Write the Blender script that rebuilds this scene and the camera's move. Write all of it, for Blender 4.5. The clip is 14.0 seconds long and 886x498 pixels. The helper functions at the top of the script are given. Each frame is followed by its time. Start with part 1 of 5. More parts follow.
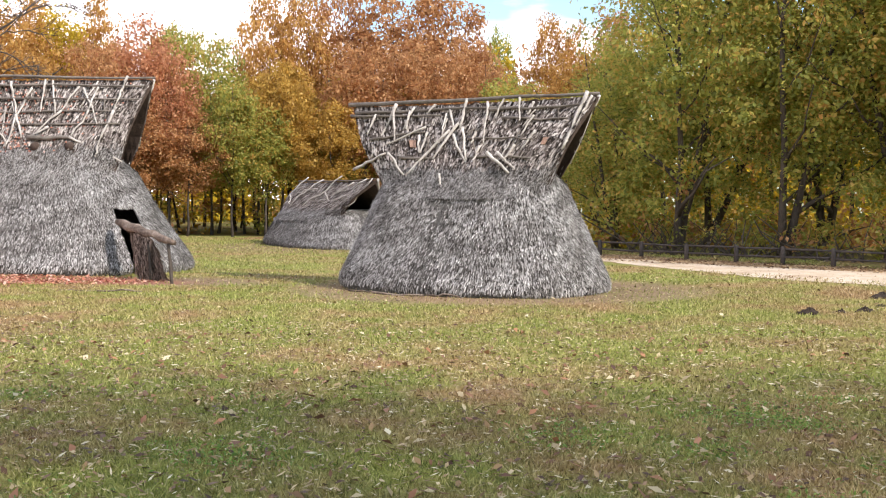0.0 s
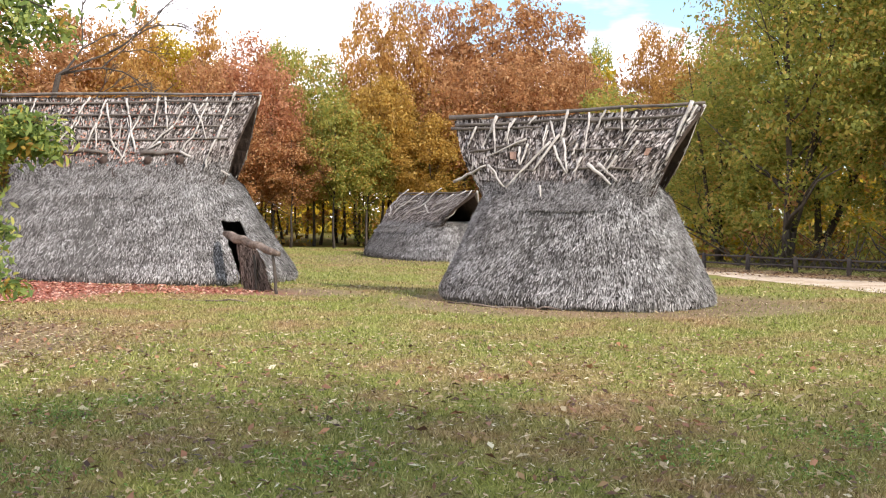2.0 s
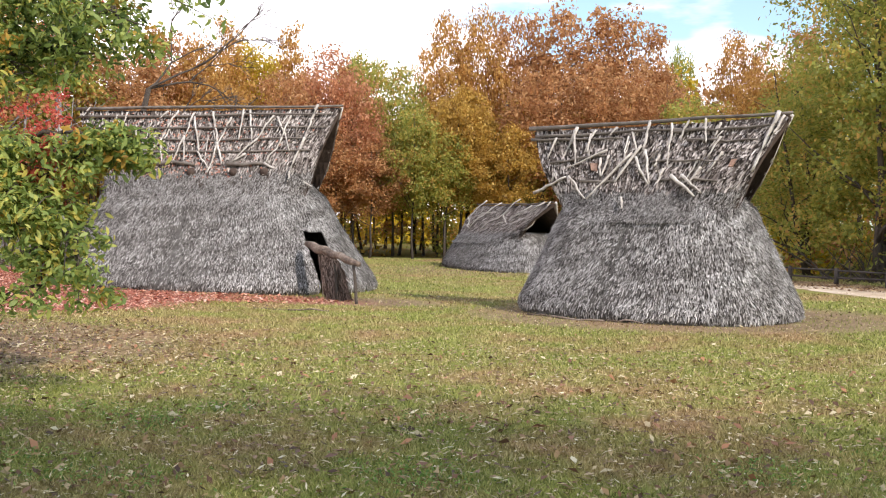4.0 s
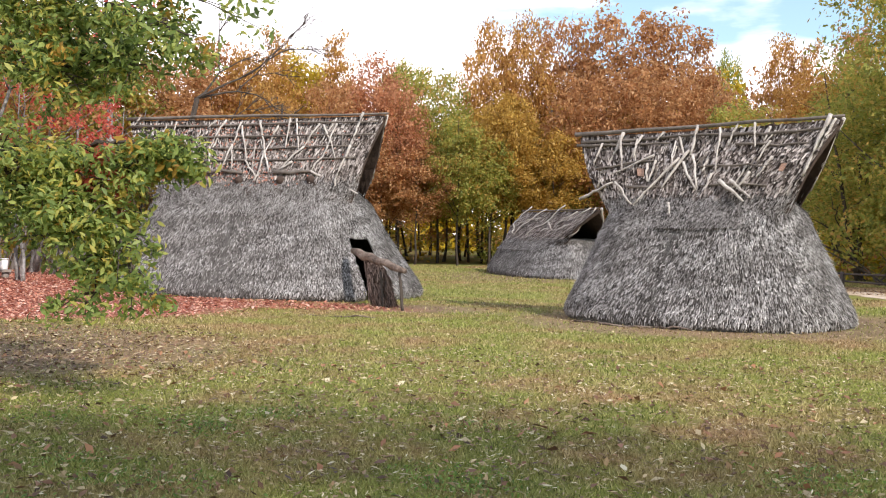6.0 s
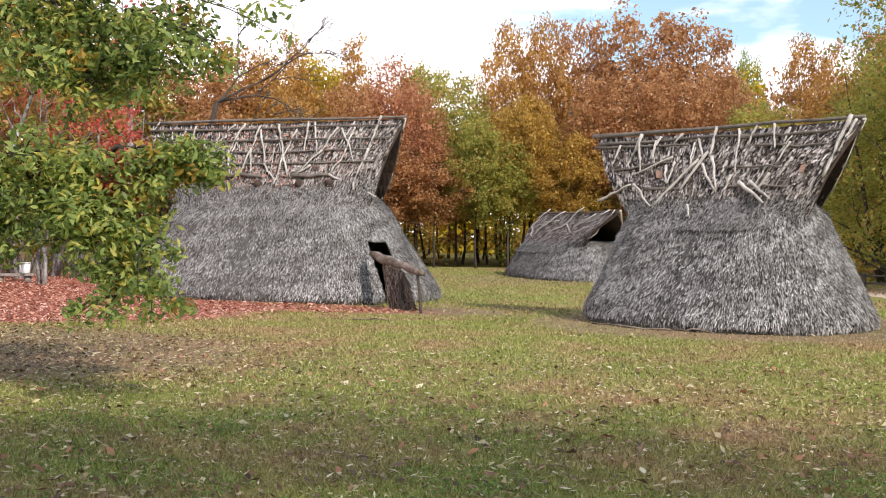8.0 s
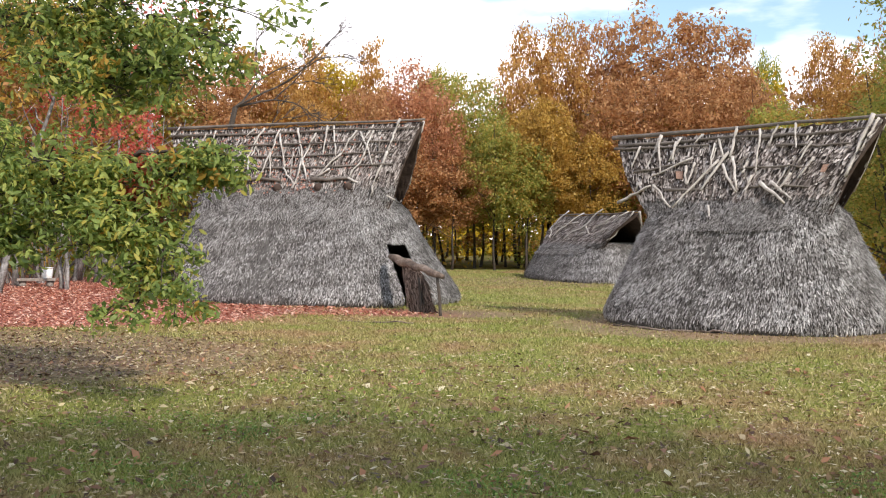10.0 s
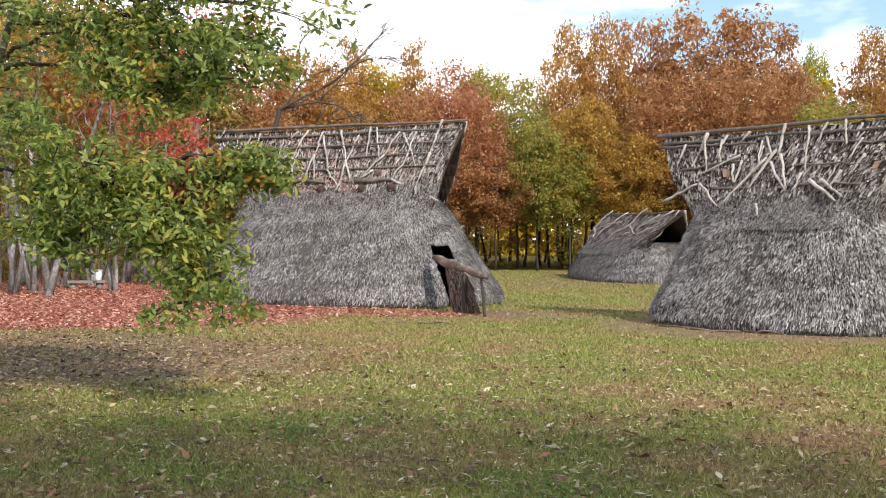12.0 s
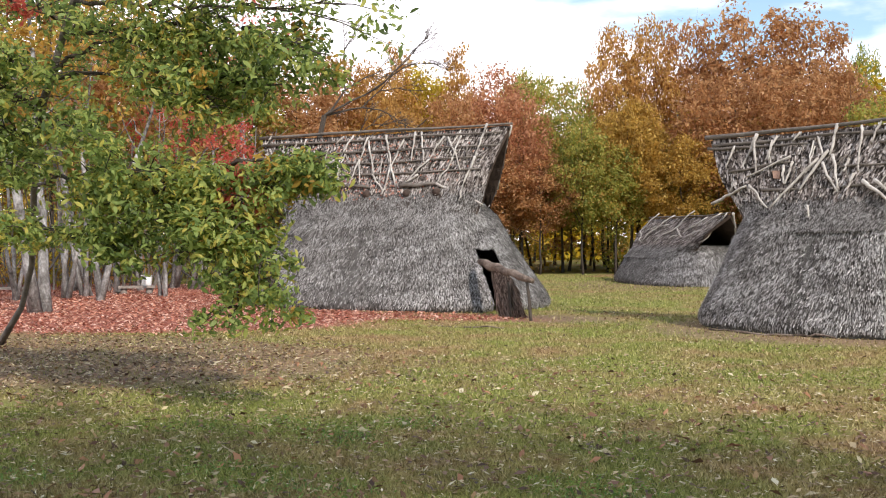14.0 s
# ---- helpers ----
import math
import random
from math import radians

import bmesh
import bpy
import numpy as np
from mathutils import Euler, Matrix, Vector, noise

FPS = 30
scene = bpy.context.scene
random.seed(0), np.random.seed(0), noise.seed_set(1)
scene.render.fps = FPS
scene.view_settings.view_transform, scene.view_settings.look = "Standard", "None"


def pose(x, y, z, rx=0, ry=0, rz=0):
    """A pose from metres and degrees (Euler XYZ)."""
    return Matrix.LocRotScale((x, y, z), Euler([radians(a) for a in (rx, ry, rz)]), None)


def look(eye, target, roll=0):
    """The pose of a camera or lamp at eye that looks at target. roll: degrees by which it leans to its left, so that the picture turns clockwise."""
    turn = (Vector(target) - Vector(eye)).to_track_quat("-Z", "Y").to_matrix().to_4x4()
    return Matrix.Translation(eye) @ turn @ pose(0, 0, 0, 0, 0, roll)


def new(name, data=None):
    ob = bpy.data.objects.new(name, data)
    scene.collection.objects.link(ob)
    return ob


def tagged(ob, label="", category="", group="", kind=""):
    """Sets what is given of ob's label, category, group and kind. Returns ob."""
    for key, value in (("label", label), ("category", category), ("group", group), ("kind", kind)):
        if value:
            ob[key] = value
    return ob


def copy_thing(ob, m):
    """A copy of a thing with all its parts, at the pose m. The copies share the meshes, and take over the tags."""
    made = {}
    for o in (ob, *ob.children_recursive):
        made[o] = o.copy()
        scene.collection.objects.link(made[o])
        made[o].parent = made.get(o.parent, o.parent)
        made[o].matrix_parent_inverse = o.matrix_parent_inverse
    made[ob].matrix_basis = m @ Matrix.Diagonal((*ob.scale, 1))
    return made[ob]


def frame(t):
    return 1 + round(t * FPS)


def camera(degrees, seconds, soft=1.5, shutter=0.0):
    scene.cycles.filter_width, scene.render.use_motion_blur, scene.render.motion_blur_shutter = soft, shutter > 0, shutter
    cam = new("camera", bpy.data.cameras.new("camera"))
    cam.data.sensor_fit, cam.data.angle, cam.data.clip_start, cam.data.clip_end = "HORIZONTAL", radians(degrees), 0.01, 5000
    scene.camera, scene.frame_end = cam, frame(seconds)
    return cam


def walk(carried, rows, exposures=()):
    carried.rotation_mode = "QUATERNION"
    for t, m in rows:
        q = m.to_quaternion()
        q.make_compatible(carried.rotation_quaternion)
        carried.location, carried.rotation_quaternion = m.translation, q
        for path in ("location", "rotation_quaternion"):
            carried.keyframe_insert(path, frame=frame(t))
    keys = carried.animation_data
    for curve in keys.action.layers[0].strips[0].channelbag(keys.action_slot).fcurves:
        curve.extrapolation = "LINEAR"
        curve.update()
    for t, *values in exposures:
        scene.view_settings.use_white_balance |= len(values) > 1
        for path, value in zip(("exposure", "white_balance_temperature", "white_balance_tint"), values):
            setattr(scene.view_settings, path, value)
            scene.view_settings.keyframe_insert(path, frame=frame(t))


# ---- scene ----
cam = camera(50.0, 14.0, 1.08)
PATH = [
    (0, (0.0, -0.054, 1.76), (0.0, 1.944, 1.678), 1.1),
    (0.5, (-0.015, -0.044, 1.76), (-0.06, 1.954, 1.678), 1.5),
    (1, (-0.032, -0.039, 1.766), (-0.147, 1.957, 1.69), 1.4),
    (1.5, (-0.039, -0.028, 1.763), (-0.202, 1.964, 1.694), 1.1),
    (2, (-0.045, -0.025, 1.763), (-0.251, 1.964, 1.702), 1.1),
    (2.5, (-0.057, -0.044, 1.764), (-0.307, 1.939, 1.709), 1.1),
    (3, (-0.074, -0.043, 1.768), (-0.365, 1.935, 1.719), 1.2),
    (5.5, (-0.109, -0.051, 1.775), (-0.555, 1.898, 1.742), 1.2),
    (6, (-0.119, -0.054, 1.774), (-0.577, 1.892, 1.744), 1.1),
    (6.5, (-0.125, -0.053, 1.771), (-0.591, 1.891, 1.74), 1.1),
    (7, (-0.119, -0.054, 1.776), (-0.599, 1.887, 1.745), 1.0),
    (7.5, (-0.114, -0.058, 1.775), (-0.606, 1.88, 1.747), 0.9),
    (8, (-0.11, -0.062, 1.775), (-0.606, 1.875, 1.75), 0.9),
    (10.5, (-0.157, -0.077, 1.774), (-0.709, 1.846, 1.755), 0.4),
    (11, (-0.17, -0.072, 1.771), (-0.745, 1.843, 1.752), 0.3),
    (11.5, (-0.173, -0.069, 1.773), (-0.771, 1.84, 1.753), 0.3),
    (12, (-0.177, -0.059, 1.772), (-0.795, 1.843, 1.753), 0.2),
    (12.5, (-0.185, -0.059, 1.772), (-0.826, 1.836, 1.756), 0.1),
    (13, (-0.191, -0.069, 1.768), (-0.853, 1.818, 1.755), -0.1),
    (13.5, (-0.211, -0.055, 1.767), (-0.894, 1.824, 1.753), -0.2),
    (14, (-0.221, -0.059, 1.765), (-0.926, 1.813, 1.755), -0.1),
]
walk(cam, [(t, look(eye, target, roll)) for t, eye, target, roll in PATH],
     [(0, 0.46, 6600, 16), (3, 0.37, 6600, 16), (6.5, 0.19, 6600, 16), (10.5, 0.10, 6600, 15), (14, 0.04, 6600, 15)])

# ---- light ----
SUN_TO = Vector((0.62, -0.45, 0.64)).normalized()
sun_data = bpy.data.lights.new("sun", "SUN")
sun_data.energy, sun_data.angle, sun_data.color = 3.9, radians(1.5), (1.0, 0.94, 0.86)
sun = new("sun", sun_data)
sun.matrix_world = look((30, -30, 40), Vector((30, -30, 40)) - SUN_TO)

world = bpy.data.worlds.new("sky")
scene.world = world
world.use_nodes = True
wn, wl = world.node_tree.nodes, world.node_tree.links
wn.clear()
w_out, w_bg, w_sky = wn.new("ShaderNodeOutputWorld"), wn.new("ShaderNodeBackground"), wn.new("ShaderNodeTexSky")
w_sky.sky_type, w_sky.sun_disc = "NISHITA", False
w_sky.sun_elevation, w_sky.sun_rotation = math.asin(SUN_TO.z), math.atan2(SUN_TO.x, SUN_TO.y)
w_tc, w_map, w_noise, w_ramp, w_mix = (wn.new("ShaderNodeTexCoord"), wn.new("ShaderNodeMapping"), wn.new("ShaderNodeTexNoise"),
                                       wn.new("ShaderNodeValToRGB"), wn.new("ShaderNodeMix"))
w_map.inputs["Scale"].default_value = (1.6, 1.6, 5.5)
w_map.inputs["Rotation"].default_value = (0, 0, radians(150))
w_noise.inputs["Scale"].default_value, w_noise.inputs["Detail"].default_value = 1.5, 7
w_ramp.color_ramp.elements[0].position, w_ramp.color_ramp.elements[1].position = 0.42, 0.53
w_ramp.color_ramp.elements[0].color = (0.06, 0.06, 0.06, 1)
w_mix.data_type = "RGBA"
w_mix.inputs["B"].default_value = (10.3, 10.2, 10.6, 1)
wl.new(w_tc.outputs["Generated"], w_map.inputs["Vector"])
wl.new(w_map.outputs["Vector"], w_noise.inputs["Vector"])
w_sep, w_mx, w_mz = wn.new("ShaderNodeSeparateXYZ"), wn.new("ShaderNodeMath"), wn.new("ShaderNodeMath")
w_mx.operation = w_mz.operation = "MULTIPLY_ADD"
w_mx.inputs[1].default_value, w_mz.inputs[1].default_value = -0.8, -0.5
wl.new(w_tc.outputs["Generated"], w_sep.inputs[0])
wl.new(w_sep.outputs[0], w_mx.inputs[0])
wl.new(w_noise.outputs["Fac"], w_mx.inputs[2])
wl.new(w_sep.outputs[2], w_mz.inputs[0])
wl.new(w_mx.outputs[0], w_mz.inputs[2])
wl.new(w_mz.outputs[0], w_ramp.inputs["Fac"])
wl.new(w_ramp.outputs["Color"], w_mix.inputs["Factor"])
w_air = wn.new("ShaderNodeMix")
w_air.data_type, w_air.blend_type = "RGBA", "MULTIPLY"
w_air.inputs["Factor"].default_value, w_air.inputs["B"].default_value = 1.0, (0.95, 1.12, 1.12, 1)
wl.new(w_sky.outputs["Color"], w_air.inputs["A"])
wl.new(w_air.outputs["Result"], w_mix.inputs["A"])
wl.new(w_mix.outputs["Result"], w_bg.inputs["Color"])
wl.new(w_bg.outputs["Background"], w_out.inputs["Surface"])
w_bg.inputs["Strength"].default_value = 0.185


# ---- materials ----
def material(name, rough=0.85, bump=0.0, bump_scale=40.0, spec=0.3):
    m = bpy.data.materials.new(name)
    m.use_nodes = True
    n, l = m.node_tree.nodes, m.node_tree.links
    b = n["Principled BSDF"]
    b.inputs["Roughness"].default_value = rough
    b.inputs["Specular IOR Level"].default_value = spec
    if bump:
        tc, tx, bp = n.new("ShaderNodeTexCoord"), n.new("ShaderNodeTexNoise"), n.new("ShaderNodeBump")
        tx.inputs["Scale"].default_value, tx.inputs["Detail"].default_value = bump_scale, 6
        bp.inputs["Strength"].default_value, bp.inputs["Distance"].default_value = bump, 0.05
        l.new(tc.outputs["Object"], tx.inputs["Vector"])
        l.new(tx.outputs["Fac"], bp.inputs["Height"])
        l.new(bp.outputs["Normal"], b.inputs["Normal"])
    return m, n, l, b


def ramp(n, stops):
    r = n.new("ShaderNodeValToRGB")
    e = r.color_ramp.elements
    while len(e) < len(stops):
        e.new(0.5)
    for el, (p, c) in zip(e, stops):
        el.position, el.color = p, (*c, 1)
    return r


def noise_tex(n, l, scale, detail=4, space="Object", stretch=(1, 1, 1), rough=0.55):
    tc, mp, tx = n.new("ShaderNodeTexCoord"), n.new("ShaderNodeMapping"), n.new("ShaderNodeTexNoise")
    mp.inputs["Scale"].default_value = stretch
    tx.inputs["Scale"].default_value, tx.inputs["Detail"].default_value = scale, detail
    tx.inputs["Roughness"].default_value = rough
    l.new(tc.outputs[space], mp.inputs["Vector"])
    l.new(mp.outputs["Vector"], tx.inputs["Vector"])
    return tx.outputs["Fac"]


def math_node(n, l, op, a, b):
    m = n.new("ShaderNodeMath")
    m.operation = op
    for s, v in ((m.inputs[0], a), (m.inputs[1], b)):
        if isinstance(v, (int, float)):
            s.default_value = v
        else:
            l.new(v, s)
    return m.outputs[0]


def mix_col(n, l, fac, a, b, blend="MIX"):
    m = n.new("ShaderNodeMix")
    m.data_type, m.blend_type = "RGBA", blend
    for s, v in ((m.inputs["Factor"], fac), (m.inputs["A"], a), (m.inputs["B"], b)):
        if isinstance(v, (int, float)):
            s.default_value = v
        elif isinstance(v, tuple):
            s.default_value = (*v, 1)
        else:
            l.new(v, s)
    return m.outputs["Result"]


def fibre_material(name, stops, island=0.6, scale=2.2, rough=0.95, stretch=(1, 1, 1)):
    """Loose pieces whose tone varies from piece to piece and in soft patches over the whole."""
    m, n, l, b = material(name, rough, spec=0.15)
    geo = n.new("ShaderNodeNewGeometry")
    patch = noise_tex(n, l, scale, 5, stretch=stretch)
    v = math_node(n, l, "ADD", math_node(n, l, "MULTIPLY", geo.outputs["Random Per Island"], island),
                  math_node(n, l, "MULTIPLY", patch, 1 - island))
    r = ramp(n, stops)
    l.new(v, r.inputs["Fac"])
    l.new(r.outputs["Color"], b.inputs["Base Color"])
    return m


def plain_material(name, stops, scale=6.0, stretch=(1, 1, 1), rough=0.9, bump=0.4, bump_scale=30.0):
    m, n, l, b = material(name, rough, bump, bump_scale)
    r = ramp(n, stops)
    big, fine = noise_tex(n, l, scale, 6, stretch=stretch), noise_tex(n, l, scale * 7, 4, stretch=stretch)
    l.new(math_node(n, l, "ADD", math_node(n, l, "MULTIPLY", big, 0.65), math_node(n, l, "MULTIPLY", fine, 0.35)), r.inputs["Fac"])
    l.new(r.outputs["Color"], b.inputs["Base Color"])
    return m


def leaf_material(name, stops, island=0.55, scale=0.35, through_light=0.55):
    """Leaves: tone by leaf and by bough, with some light passing through."""
    m = fibre_material(name, stops, island, scale, 0.48)
    m.node_tree.nodes["Principled BSDF"].inputs["Specular IOR Level"].default_value = 0.35
    n, l = m.node_tree.nodes, m.node_tree.links
    b, out = n["Principled BSDF"], n["Material Output"]
    tr, mx = n.new("ShaderNodeBsdfTranslucent"), n.new("ShaderNodeMixShader")
    mx.inputs["Fac"].default_value = through_light
    l.new(b.inputs["Base Color"].links[0].from_socket, tr.inputs["Color"])
    l.new(b.outputs["BSDF"], mx.inputs[1])
    l.new(tr.outputs["BSDF"], mx.inputs[2])
    l.new(mx.outputs["Shader"], out.inputs["Surface"])
    return m


THATCH = fibre_material("thatch_reed", [(0.27, (0.024, 0.021, 0.018)), (0.44, (0.125, 0.114, 0.104)), (0.58, (0.25, 0.233, 0.217)), (0.77, (0.56, 0.535, 0.51))], 0.55, 2.8)
THATCH_CORE = plain_material("thatch_core", [(0.3, (0.05, 0.045, 0.04)), (0.7, (0.20, 0.19, 0.175))], 9.0, (1, 1, 0.35), 1.0, 0.8, 40)
THATCH_LIGHT = fibre_material("thatch_bleached", [(0.2, (0.20, 0.19, 0.175)), (0.5, (0.42, 0.40, 0.38)), (0.8, (0.72, 0.70, 0.67))], 0.7, 2.0)
BARK_SHEET = fibre_material("roof_bark", [(0.25, (0.028, 0.022, 0.018)), (0.45, (0.12, 0.096, 0.083)), (0.62, (0.27, 0.23, 0.205)), (0.82, (0.62, 0.56, 0.51))], 0.68, 1.6)
STICK = plain_material("weathered_branch", [(0.3, (0.24, 0.21, 0.18)), (0.52, (0.50, 0.46, 0.41)), (0.7, (0.70, 0.67, 0.62))], 3.0, (1, 1, 1), 0.9, 0.4, 60)
POLE = plain_material("dark_pole", [(0.3, (0.06, 0.05, 0.042)), (0.75, (0.27, 0.235, 0.20))], 4.0, (1, 1, 1), 0.9, 0.4, 60)
# Dark brown inner side of the roofs; also stands for shade in eave recesses.
INSIDE = plain_material("dark_inside", [(0.3, (0.03, 0.02, 0.015)), (0.8, (0.11, 0.075, 0.058))], 5.0)
BARK = plain_material("tree_bark", [(0.3, (0.035, 0.028, 0.022)), (0.7, (0.13, 0.105, 0.085))], 5.0, (1, 1, 0.2), 0.95, 0.8, 25)
PALE_BARK = plain_material("pale_bark", [(0.34, (0.06, 0.052, 0.045)), (0.5, (0.25, 0.24, 0.225)), (0.62, (0.50, 0.495, 0.48))], 2.4, (1, 1, 0.6), 0.9, 0.8, 25)
FENCE_WOOD = plain_material("fence_wood", [(0.3, (0.03, 0.025, 0.022)), (0.7, (0.11, 0.09, 0.08))], 6.0)
ROAD_MAT = plain_material("gravel_road", [(0.34, (0.34, 0.245, 0.165)), (0.5, (0.52, 0.42, 0.31)), (0.7, (0.66, 0.58, 0.49))], 0.8, (1, 1, 1), 0.95, 0.3, 60)
SOIL = plain_material("dark_soil", [(0.3, (0.018, 0.012, 0.009)), (0.7, (0.07, 0.05, 0.038))], 14.0, (1, 1, 1), 1.0, 1.0, 30)
BENCH_WOOD = plain_material("bench_wood", [(0.3, (0.16, 0.13, 0.11)), (0.7, (0.36, 0.32, 0.28))], 8.0)
WHITE_PAINT = plain_material("white_paint", [(0.3, (0.66, 0.66, 0.64)), (0.7, (0.82, 0.82, 0.80))], 6.0, (1, 1, 1), 0.5, 0.1)

LEAF = {
    "rust": leaf_material("leaf_rust", [(0.2, (0.28, 0.125, 0.05)), (0.5, (0.50, 0.25, 0.10)), (0.8, (0.67, 0.41, 0.19))]),
    "orange": leaf_material("leaf_orange", [(0.2, (0.31, 0.15, 0.04)), (0.5, (0.55, 0.30, 0.08)), (0.8, (0.70, 0.45, 0.14))]),
    "red": leaf_material("leaf_red", [(0.2, (0.34, 0.15, 0.075)), (0.5, (0.56, 0.26, 0.13)), (0.8, (0.70, 0.39, 0.20))]),
    "yellow": leaf_material("leaf_yellow", [(0.2, (0.32, 0.21, 0.012)), (0.5, (0.60, 0.42, 0.03)), (0.8, (0.74, 0.60, 0.08))]),
    "gold": leaf_material("leaf_gold", [(0.2, (0.27, 0.155, 0.03)), (0.5, (0.52, 0.315, 0.065)), (0.8, (0.67, 0.45, 0.105))]),
    "olive": leaf_material("leaf_olive", [(0.2, (0.18, 0.21, 0.05)), (0.42, (0.34, 0.37, 0.08)), (0.60, (0.52, 0.47, 0.11)), (0.72, (0.62, 0.39, 0.11)), (0.85, (0.64, 0.30, 0.10))], 0.45, 0.45, 0.6),
    "green": leaf_material("leaf_green", [(0.2, (0.14, 0.18, 0.04)), (0.5, (0.31, 0.35, 0.07)), (0.8, (0.52, 0.48, 0.10))]),
    "mixed": leaf_material("leaf_mixed", [(0.25, (0.09, 0.14, 0.045)), (0.44, (0.24, 0.33, 0.09)), (0.58, (0.42, 0.50, 0.15)), (0.71, (0.64, 0.58, 0.14)), (0.80, (0.62, 0.40, 0.09)), (0.88, (0.60, 0.17, 0.06))], 0.42, 1.0, 0.58),
    "scarlet": leaf_material("leaf_scarlet", [(0.2, (0.48, 0.08, 0.06)), (0.5, (0.70, 0.15, 0.11)), (0.8, (0.76, 0.34, 0.20))], 0.55, 0.35, 0.6),
}


# ---- building helpers ----
GX, GY = 0.019, 0.006


def gz(x, y):
    """Height of the lawn: a slight rise towards the right and the back, level on the left."""
    xs = np.clip(x, -60, 25)
    xs = -5 + 1.5 * np.logaddexp(0, (xs + 5) / 1.5)
    return GX * xs + GY * np.clip(y, -20, 60)


def mesh_of(name, verts, faces, mat, smooth=False):
    me = bpy.data.meshes.new(name)
    me.from_pydata([tuple(v) for v in verts], [], [tuple(f) for f in faces])
    if mat:
        me.materials.append(mat)
    if smooth:
        me.polygons.foreach_set("use_smooth", [True] * len(me.polygons))
    return me


def fast_mesh(name, verts, size, mat):
    """Many loose faces of the same corner count, from an array (faces, size, 3)."""
    k = len(verts)
    me = bpy.data.meshes.new(name)
    me.vertices.add(k * size)
    me.vertices.foreach_set("co", np.ascontiguousarray(verts, dtype=np.float32).ravel())
    me.loops.add(k * size)
    me.loops.foreach_set("vertex_index", np.arange(k * size, dtype=np.int32))
    me.polygons.add(k)
    me.polygons.foreach_set("loop_start", np.arange(0, k * size, size, dtype=np.int32))
    me.polygons.foreach_set("loop_total", np.full(k, size, dtype=np.int32))
    me.materials.append(mat)
    me.update(calc_edges=True)
    return me


def part(name, me, parent, label=""):
    ob = new(name, me)
    ob.parent = parent
    if label:
        tagged(ob, label)
    return ob


def thing(name, label, category, x=0.0, y=0.0, z=None, rz=0.0, group="", kind=""):
    ob = new(name)
    ob.matrix_basis = pose(x, y, float(gz(x, y)) if z is None else z, 0, 0, rz)
    return tagged(ob, label, category, group, kind)


def tube_data(pts, radii, sides=6):
    """A rounded stick along pts: vertices and faces."""
    pts = [Vector(p) for p in pts]
    verts, faces = [], []
    for i, p in enumerate(pts):
        d = (pts[min(i + 1, len(pts) - 1)] - pts[max(i - 1, 0)]).normalized()
        s = d.cross(Vector((0, 0, 1)) if abs(d.z) < 0.9 else Vector((1, 0, 0))).normalized()
        t = d.cross(s)
        for k in range(sides):
            a = 2 * math.pi * k / sides
            verts.append(p + radii[i] * (math.cos(a) * s + math.sin(a) * t))
    for i in range(len(pts) - 1):
        for k in range(sides):
            q = (k + 1) % sides
            faces.append((i * sides + k, i * sides + q, (i + 1) * sides + q, (i + 1) * sides + k))
    faces.append(tuple(range(sides))[::-1])
    faces.append(tuple(range((len(pts) - 1) * sides, len(pts) * sides)))
    return verts, faces


def joined(pieces):
    verts, faces = [], []
    for v, f in pieces:
        o = len(verts)
        verts += v
        faces += [tuple(i + o for i in q) for q in f]
    return verts, faces


def crooked(rng, a, b, n=7, wob=0.04):
    """Points from a to b with the bends of a real branch."""
    a, b = Vector(a), Vector(b)
    d = b - a
    pts, off = [], Vector((0, 0, 0))
    for i in range(n):
        f = i / (n - 1)
        off = off * 0.6 + Vector(rng.normal(0, wob, 3))
        pts.append(a + d * f + off * math.sin(math.pi * min(1, f * 1.0)) * 1.0)
    return pts


def box_data(c, s):
    x, y, z = c
    a, b, h = s[0] / 2, s[1] / 2, s[2] / 2
    v = [(x + i * a, y + j * b, z + k * h) for k in (-1, 1) for j in (-1, 1) for i in (-1, 1)]
    return v, [(0, 2, 3, 1), (4, 5, 7, 6), (0, 1, 5, 4), (2, 6, 7, 3), (0, 4, 6, 2), (1, 3, 7, 5)]


